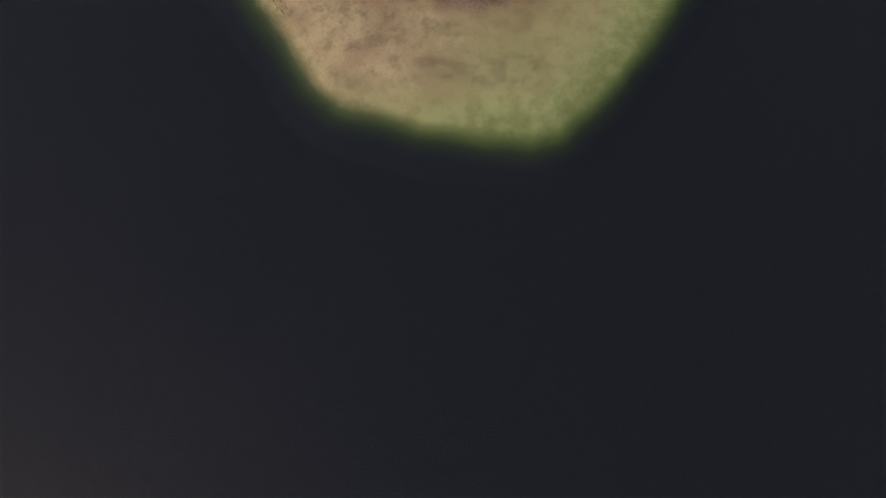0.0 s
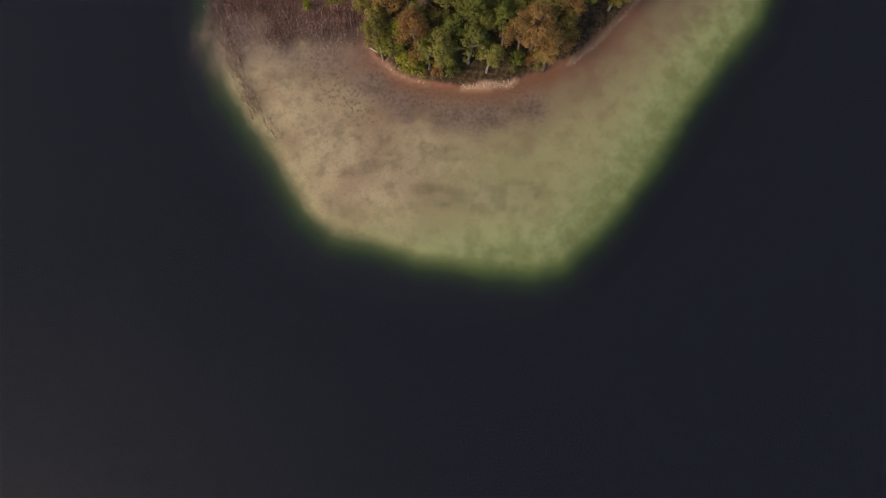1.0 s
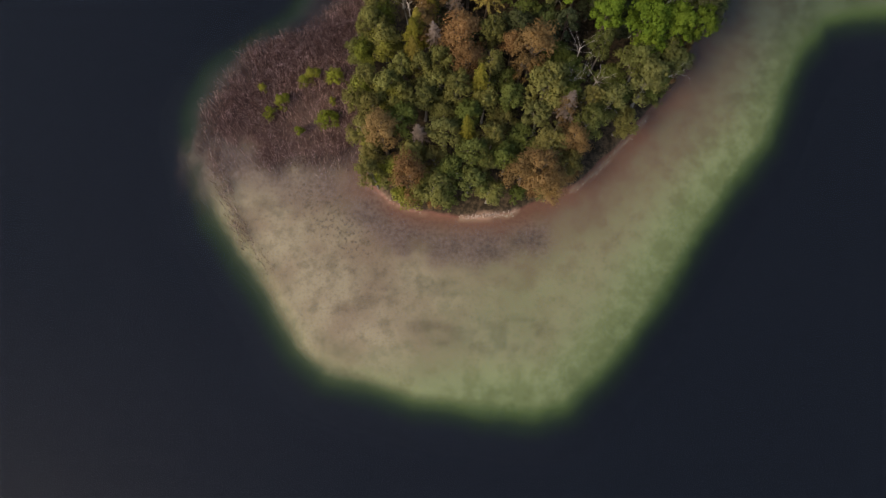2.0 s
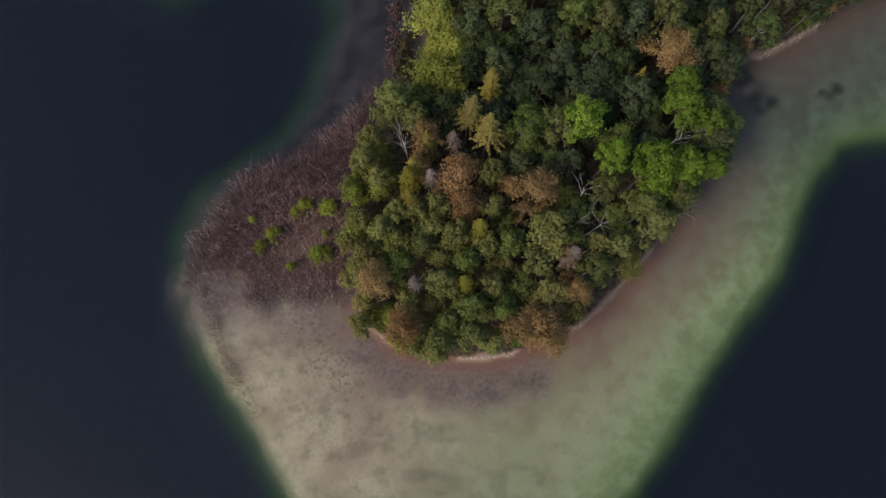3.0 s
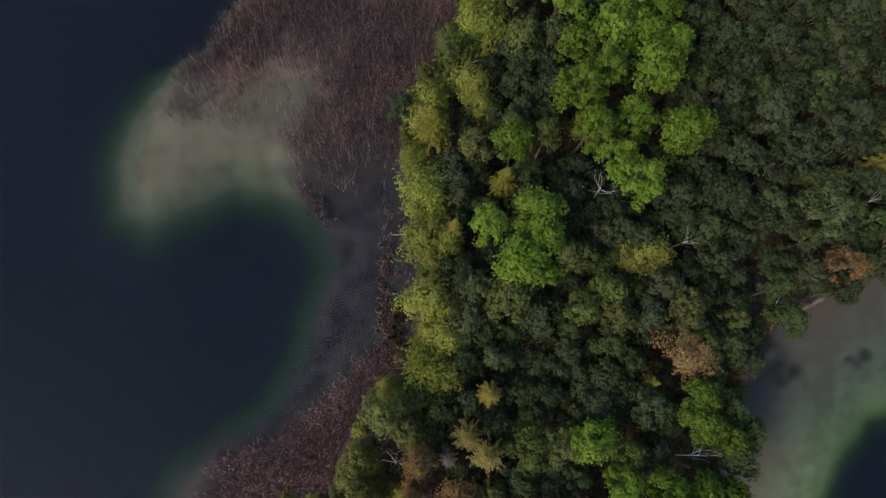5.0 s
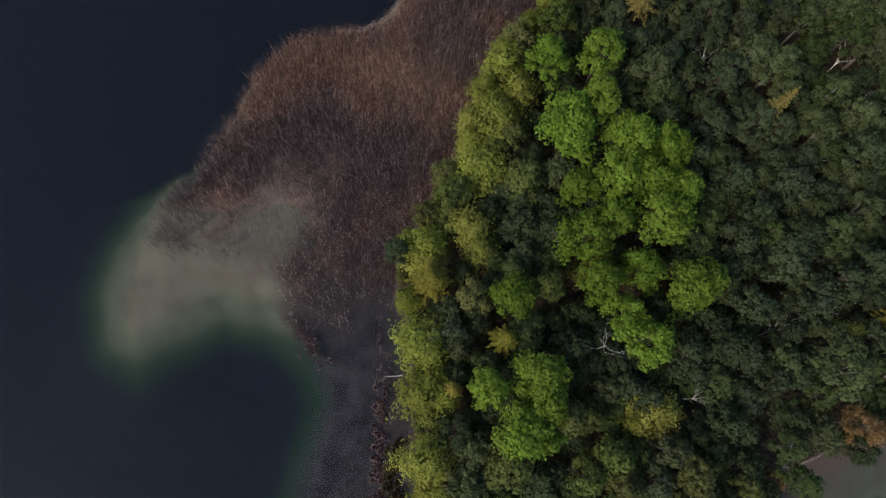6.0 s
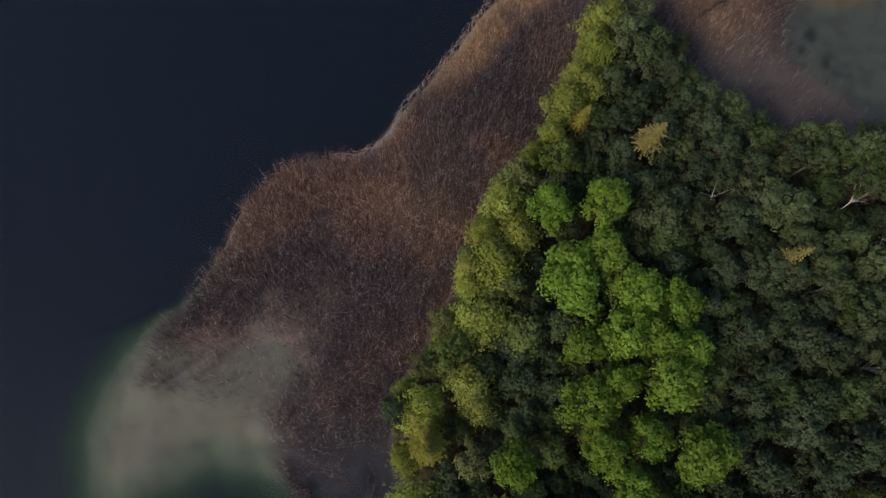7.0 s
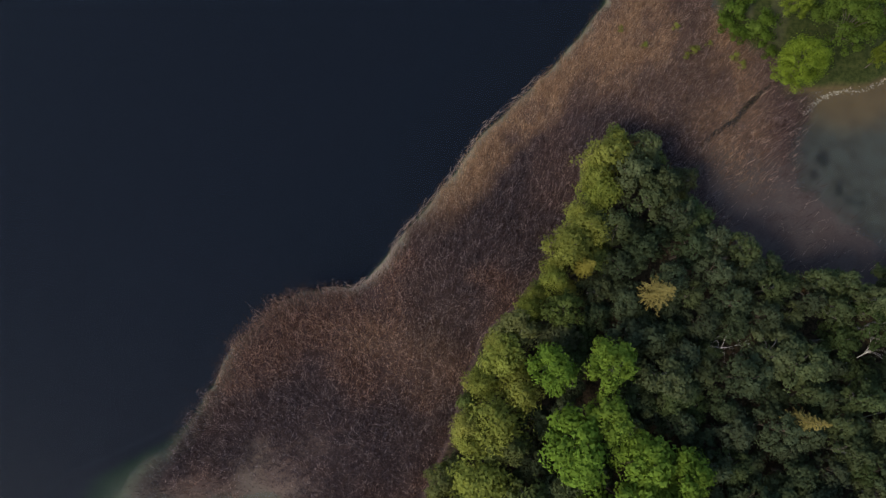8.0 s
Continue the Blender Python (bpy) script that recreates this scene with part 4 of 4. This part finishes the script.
def skirt():
    spots = []
    for (ax, ay), (bx, by) in zip(WOOD, WOOD[1:]):
        length = math.hypot(bx - ax, by - ay)
        for k in range(max(1, round(length / 1.7))):
            f = (k + rng.uniform(0.2, 0.8)) / max(1, round(length / 1.7))
            deep = rng.uniform(0.7, 1.5)
            x, y = ax + (bx - ax) * f + (by - ay) / length * -deep, ay + (by - ay) * f + (bx - ax) / length * deep
            if x < 62 and not (1.5 < x < 7.5 and y < 53) and not (34 < x < 41 and y < 89) and not (14.5 < x < 24.5 and y < 63) and signed(WOOD, np.array([x]), np.array([y]))[0] < -0.3:
                spots.append((x, y, rng.uniform(0.9, 1.45)))
    return spots


skirt_west, skirt_rest = by_the_lake(skirt(), 2.5)
plant(SKIRT_MOULDS[:3], skirt_west, (0.8, 1.3))
plant(SKIRT_MOULDS[1:2] + SKIRT_MOULDS[3:] + SKIRT_MOULDS[1:2], skirt_rest, (0.8, 1.3))


# ---- dead trees, fallen wood, bushes ----
def dead_tree(seed, place, lean, height, label):
    """A bare, bleached tree that leans, with a spray of forked branches on top."""
    rnd, verts, faces = random.Random(seed), [], []
    axis = Vector(lean).normalized()
    fork = axis * height * 0.68
    tube(verts, faces, -axis * 0.5, fork * 0.5, 0.075, 0.055, 7)
    tube(verts, faces, fork * 0.5, fork, 0.055, 0.034, 7)
    for k in range(7):
        w = k * 2.4 + rnd.uniform(-0.4, 0.4)
        way = axis * rnd.uniform(0.5, 1.4) + Vector((math.cos(w), math.sin(w), 0.25)) * rnd.uniform(0.7, 1.2) + Vector((lean[0], lean[1], 0)) * 1.2
        limb(verts, faces, fork * rnd.uniform(0.82, 1.0), way, height * rnd.uniform(0.15, 0.27), 0.020, rnd, 3, 0.5, 3 if k % 2 else 2)
    root = new("dead_tree", mesh_of("dead_tree", [tuple(v) for v in verts], faces, M_DEAD, True))
    z = float(ground_plan(np.array([place[0]]), np.array([place[1]]))[0][0])
    root.location = (*place, max(z, -0.2))
    return tagged(root, label, "dead tree", "dead trees of the wood")


def fallen_branch(seed, place, lean, length):
    rnd, verts, faces = random.Random(seed), [], []
    limb(verts, faces, (0, 0, 0.2), lean, length, 0.06, rnd, 3, 0.18, 3)
    ob = new("fallen_branch", mesh_of("fallen_branch", [tuple(v) for v in verts], faces, M_DEAD, True))
    z = float(ground_plan(np.array([place[0]]), np.array([place[1]]))[0][0])
    ob.location = (*place, max(z, -0.1))
    tagged(ob, "bleached fallen branch lying out over the bank", "branch", "fallen branches")


BLEACHED = "bare bleached dead tree with forked branches"
for i, (x, y, lx, ly, h) in enumerate(BARE):
    dead_tree(900 + i, (x, y), (lx, ly, 1.0), h, BLEACHED)
for i, (x, y, lx, ly, h) in enumerate([(-4.6, 94.8, -1.0, -0.15, 2.6), (-8.6, 53.0, -0.9, 0.5, 1.6), (36.5, 87.2, 0.6, 1.0, 2.0)]):
    fallen_branch(950 + i, (x, y), (lx, ly, 0.12), h * 0.75)


def fallen_log(seed, x, y, turn, length):
    rnd, verts, faces = random.Random(seed), [], []
    limb(verts, faces, (-length / 2, 0, 0.15), (1, 0, 0.02), length, 0.11, rnd, 1, 0.05, 2)
    z = float(ground_plan(np.array([x]), np.array([y]))[0][0])
    ob = new("fallen_log", mesh_of("fallen_log", [tuple(v) for v in verts], faces, M_DEAD, True))
    ob.matrix_world = pose(x, y, z, 0, 0, turn)
    tagged(ob, "weathered fallen log on the dark forest floor", "log", "fallen logs")


for i, (x, y, turn, length) in enumerate([(-0.6, 55.6, 20, 1.6), (1.0, 54.6, 60, 1.3), (0.2, 53.9, -15, 1.8), (2.2, 55.4, 110, 1.2)]):
    fallen_log(970 + i, x, y, turn, length)


def bush_mould(i):
    root = new("bush")
    v, f, nrm, _ = lobed_crown(1000 + i, 1.0, 1.9, lobes=16, leaves=1500, leaf=0.075, lobe_size=0.33, spread=0.7, peaked=0.4, flat=1.0)
    part("crown", mesh_of("crown", v + np.array([0, 0, 0.15]), f, M_BUSH, normals=nrm), root)
    part("trunk", trunk_mesh("trunk", 1000 + i, 1.6, 0.05, 0.3, [], M_BARK), root)
    tagged(root, "small bright green bush among the dry reeds", "bush", "bushes in the marsh")
    root["radius"] = 1.0
    return root


BUSHES = [(-16.2, 65.9, 1.0), (-17.0, 65.1, 0.7), (-13.6, 65.7, 1.1), (-19.5, 62.5, 0.95), (-21.0, 61.1, 0.75), (-22.0, 64.2, 0.5), (-17.3, 58.9, 0.55),
          (-14.0, 60.2, 1.15), (-13.6, 62.6, 0.45)]
plant([bush_mould(i) for i in range(3)], BUSHES, wide=1.15)
shrub = tree_mould("shrub", 1100, 2.2, 1.2, 2.0, "lobes", M_OAK_DIM, M_BARK, "low dark green shrub on the meadow's edge", "shrubs of the meadow",
                   lobes=9, leaves=1100, leaf=0.10)
shrub["category"] = "shrub"
plant([shrub], [(32.9, 168.8, 1.3), (34.0, 167.6, 1.1), (35.0, 167.0, 1.0), (36.2, 167.5, 1.3), (37.4, 166.6, 1.1), (37.6, 168.6, 1.5), (34.2, 170.0, 1.4), (38.2, 164.9, 0.9), (35.4, 171.6, 1.2)])
tuft = tree_mould("bush", 1110, 1.5, 1.0, 1.4, "lobes", M_WILLOW, M_BARK, "small yellow-green bush among the dry reeds", "bushes in the marsh",
                  lobes=7, leaves=420, leaf=0.10)
tuft["category"] = "bush"
plant([tuft], [(29.2, 165.2, 0.75), (28.4, 164.6, 0.5), (34.3, 164.6, 0.7), (34.9, 163.6, 0.6), (27.4, 168.2, 0.5), (31.2, 166.0, 0.45), (23.4, 165.6, 0.5), (20.6, 168.0, 0.45)])


# ---- reeds ----
FRINGE = [(-27.6, 60), (-26.7, 55.0), (-25.0, 50.0), (-22.3, 46.0), (-19.0, 41.6), (-16.8, 38.0)]


def reeds(count, box, seed, thin=0.08):
    """Dry reed stalks with drooping plumes, all bent by the wind, wherever the marsh is."""
    g = np.random.default_rng(seed)
    x, y = g.uniform(box[0], box[1], count), g.uniform(box[2], box[3], count)
    near = (marsh_at(x, y) < 3.5) | (along(FRINGE, x, y) < 2.0)
    x, y = x[near], y[near]
    count = len(x)
    z, cover = ground_plan(x, y)
    thick = 0.35 + 0.65 * vnoise(x + 11, y, 2.2, 3)
    rim = cover["shoal"] + 1.2 * (vnoise(x, y, 1.5, 2) - 0.5)
    thick = thick * (1 - 0.6 * step(27, 33, x) * step(153, 146, y))
    fringe = 0.34 * step(-0.9, 0.0, rim) * step(1.8, 0.7, rim) * step(38, 47, y) * step(70, 60, y) * step(-11, -15, x)
    thick = thick * (1 - 0.75 * np.exp(-(((x + 16.5) / 6) ** 2 + ((y - 60.5) / 4.5) ** 2)))
    dense = np.clip(cover["reed"] * (1 + 1.2 * step(116, 122, y) * step(4.0, 1.5, -cover["shoal"])), 0, 1)
    keep = (np.maximum(np.maximum(dense, fringe), cover["sedge"]) * thick > g.uniform(thin, 1.0, count)) & (cover["wood"] > 0.2) & (cover["ditch"] < 0.3) & (cover["grass"] < 0.5)
    edge = step(9.0, 2.0, -cover["shoal"]) * step(116, 124, y) * step(143, 136, y)
    tan = np.clip(step(0.40, 0.64, vnoise(x + 50, y + 20, 7.0, 4)) * (0.9 - 0.5 * step(136, 142, y)) + 0.55 * edge + 0.6 * np.exp(-(((x + 16.5) / 6) ** 2 + ((y - 61) / 5) ** 2)), 0, 1) * (1 - step(-12, -10, x) * step(107, 102, y))
    return x[keep], y[keep], z[keep], tan[keep], cover["bright"][keep], g


def reed_mesh(name, x, y, z, tan, bright, g, material, tall=1.9, broad=1.0):
    k = len(x)
    h = tall * (1 - 0.35 * step(142, 156, y)) * g.uniform(0.6, 1.15, k) * (0.7 + 0.6 * vnoise(x, y + 3, 3.0, 2))
    a = np.radians(80) + g.normal(0, 0.75, k) + 1.6 * (vnoise(x + 5, y + 44, 3.5, 3) - 0.5)
    lean = h * g.uniform(0.1, 0.8, k)
    dx, dy = np.cos(a), np.sin(a)
    sx, sy = -dy, dx
    w = g.uniform(0.022, 0.042, k) * broad
    top = np.stack([x + dx * lean, y + dy * lean, np.maximum(z, -0.4) + h], 1)
    base = np.stack([x, y, z - 0.15], 1)
    side = np.stack([sx, sy, np.zeros(k)], 1)
    way = np.stack([dx, dy, -0.45 * np.ones(k)], 1)
    pl = g.uniform(0.25, 0.55, k)[:, None] * broad
    pw = g.uniform(0.018, 0.032, k)[:, None] * broad
    verts = np.stack([base - side * w[:, None], base + side * w[:, None], top - way * 0.02,
                      top + way * pl * 0.45 - side * pw, top + way * pl, top + way * pl * 0.45 + side * pw], 1).reshape(-1, 3)
    i = np.arange(k)[:, None] * 6
    me = mesh_of(name, verts, np.concatenate([i + [0, 1, 2], i + [2, 3, 4], i + [2, 4, 5]]), material)
    me.attributes.new("tan", 'FLOAT', 'POINT').data.foreach_set("value", np.repeat(tan, 6).astype(np.float32))
    me.attributes.new("bright", 'FLOAT', 'POINT').data.foreach_set("value", np.repeat(bright, 6).astype(np.float32))
    return me


bed = reed_mesh("reed_bed", *reeds(760000, (-38, 62, 94, 184), 31), M_REED, 1.6, 0.66)
tagged(new("reed_bed", bed), "brown dry reeds of the wide northern marsh, bent by wind", "reeds", kind="stuff")
bed = reed_mesh("reed_bed", *reeds(300000, (-31, -2, 40, 101), 32), M_OLD_REED, 1.3, 0.64)
tagged(new("reed_bed", bed), "purplish brown dry reeds of the south-western marsh", "reeds", kind="stuff")


# ---- sedge tussocks at the water's edge ----
def tussock_mould(seed, material, tall):
    """A round clump of arching blades on a low stool."""
    g, verts, faces = np.random.default_rng(seed), [], []
    for k in range(34):
        w, out = k * 2.4 + g.normal(0, 0.2), g.uniform(0.15, 1.0)
        u, side = np.array([math.cos(w), math.sin(w)]), np.array([-math.sin(w), math.cos(w)]) * 0.045
        root, bow, tip = u * 0.16 * out, u * 0.34 * out, u * 0.58 * out
        h = tall * (1.15 - 0.5 * out) * g.uniform(0.8, 1.2)
        base = len(verts)
        verts += [(*(root - side), -0.25), (*(root + side), -0.25), (*(bow + side), h), (*(bow - side), h), (*tip, h * 0.72)]
        faces += [(base, base + 1, base + 2), (base, base + 2, base + 3), (base + 3, base + 2, base + 4)]
    return mesh_of("sedge_tussock", verts, faces, material)


def tussocks(meshes, spots, size, label, seed):
    g = np.random.default_rng(seed)
    level = ground_plan(np.array([p[0] for p in spots]), np.array([p[1] for p in spots]))[0]
    for i, (x, y) in enumerate(spots):
        k = size * g.uniform(0.65, 1.3)
        ob = new("sedge_tussock", meshes[i % len(meshes)])
        ob.matrix_basis = Matrix.LocRotScale((x, y, max(float(level[i]), -0.2) + 0.05), Euler((0, 0, g.uniform(0, 6.28))), (k, k, k))
        tagged(ob, label, "sedge", "sedge tussocks of the bay")


def strewn(line, count, wide, seed):
    """Places scattered along a line."""
    g, ends = np.random.default_rng(seed), np.array(line)
    seg = np.linalg.norm(ends[1:] - ends[:-1], axis=1)
    pick, k = g.choice(len(seg), count, p=seg / seg.sum()), g.uniform(0, 1, (count, 1))
    return (ends[pick] * (1 - k) + ends[pick + 1] * k + g.normal(0, wide, (count, 2))).tolist()


GREY_SEDGE = [tussock_mould(60 + i, M_OLD_REED, 0.42) for i in range(3)]
GREEN_SEDGE = [tussock_mould(65 + i, M_SEDGE, 0.5) for i in range(3)]
tussocks(GREY_SEDGE, strewn([(-6.9, 94), (-6.6, 89.8), (-6.9, 86), (-6.7, 81.7), (-7.4, 78.6)], 74, 0.45, 71), 0.85, "pale dry sedge tussock in the shallow water", 72)
tussocks(GREY_SEDGE, strewn([(-16.5, 99.6), (-14.8, 97.4), (-12.9, 95.4)], 26, 0.55, 75), 0.6, "pale dry sedge tussock in the shallow water", 76)
tussocks(GREEN_SEDGE, strewn([(-5.2, 87.4), (-5.5, 84.5), (-5.4, 80.8)], 30, 0.4, 73), 1.25, "olive green sedge tussock below the willows", 74)


# ---- stones along the banks ----
def stones(name, line, count, seed, size, wide, label):
    g, verts, faces = np.random.default_rng(seed), [], []
    seg = [math.dist(p, q) for p, q in zip(line, line[1:])]
    pick, ks = g.choice(len(seg), count, p=np.array(seg) / sum(seg)), g.uniform(0, 1, count)
    ends = np.array(line)
    places = ends[pick] * (1 - ks[:, None]) + ends[pick + 1] * ks[:, None] + g.normal(0, wide, (count, 2))
    levels = ground_plan(places[:, 0], places[:, 1])[0]
    for (x, y), z in zip(places.tolist(), levels.tolist()):
        r = size * g.uniform(0.5, 1.4)
        base = len(verts)
        shape = [(1, 0, 0), (0, 1, 0), (-1, 0, 0), (0, -1, 0), (0.7, 0.7, 0.5), (-0.7, 0.6, 0.6), (-0.6, -0.7, 0.5), (0.7, -0.6, 0.6), (0, 0, 0.9), (0, 0, -0.5)]
        for a, b, c in shape:
            verts.append((x + r * a * g.uniform(0.7, 1.2), y + r * b * g.uniform(0.7, 1.2), z + r * c * 0.8))
        for a, b, c in [(0, 1, 4), (1, 2, 5), (2, 3, 6), (3, 0, 7), (4, 1, 5), (5, 2, 6), (6, 3, 7), (7, 0, 4), (4, 5, 8), (5, 6, 8), (6, 7, 8), (7, 4, 8),
                        (1, 0, 9), (2, 1, 9), (3, 2, 9), (0, 3, 9)]:
            faces.append((base + a, base + b, base + c))
    tagged(new(name, mesh_of(name, verts, faces, M_STONE)), label, "stones", kind="stuff")


stones("bank_stones", BANKS[1], 150, 41, 0.085, 0.12, "pale pebbles along the eroded southern bank")
stones("bank_stones", BANKS[0], 30, 42, 0.06, 0.10, "pale pebbles along the eroded southern bank")
stones("bank_stones", BANKS[2], 90, 43, 0.055, 0.14, "pale pebbles along the eroded eastern bank")
stones("bank_stones", BANKS[3], 90, 45, 0.07, 0.12, "pale pebbles along the eroded eastern bank")
stones("shore_stones", [(42.2, 157.6), (44.7, 159.8), (46.4, 160.5), (47.4, 160.8), (49.8, 160.9), (52.5, 162.1), (58, 163)], 330, 44, 0.085, 0.15, "pale boulders along the grassy lagoon shore")


def drift_line():
    """Broken reed stalks washed together along the cove of the north-western shore."""
    g, verts, faces = np.random.default_rng(51), [], []
    line = [(-13.6, 135.0), (-12.3, 135.2), (-9.9, 135.5), (-7.9, 136.7), (-6.3, 138.5), (-5.1, 141.0), (-4.0, 143.3), (-0.7, 146.8), (1.5, 150.0), (4.5, 155.0), (7.8, 158.0), (11.2, 161.6)]
    for (ax, ay), (bx, by) in zip(line, line[1:]):
        long = math.hypot(bx - ax, by - ay)
        for k in range(int(long * (20 if ay < 139 else 8 if ay < 143 else 5))):
            f, off = g.uniform(0, 1), 0.55 + g.normal(0, 0.2)
            x, y = ax + (bx - ax) * f - (by - ay) / long * off, ay + (by - ay) * f + (bx - ax) / long * off
            w = math.atan2(by - ay, bx - ax) + g.normal(0, 0.35)
            u = Vector((math.cos(w), math.sin(w), 0)) * g.uniform(0.2, 0.5)
            z = max(float(ground_plan(np.array([x]), np.array([y]))[0][0]), 0) + g.uniform(0.03, 0.25)
            tube(verts, faces, Vector((x, y, z)) - u, Vector((x, y, z + g.uniform(-0.03, 0.03))) + u, 0.022, 0.016, 4)
    me = mesh_of("reed_drift", [tuple(v) for v in verts], faces, M_DRIFT)
    tagged(new("reed_drift", me), "pale broken reed stalks washed up along the cove", "reeds", kind="stuff")


drift_line()
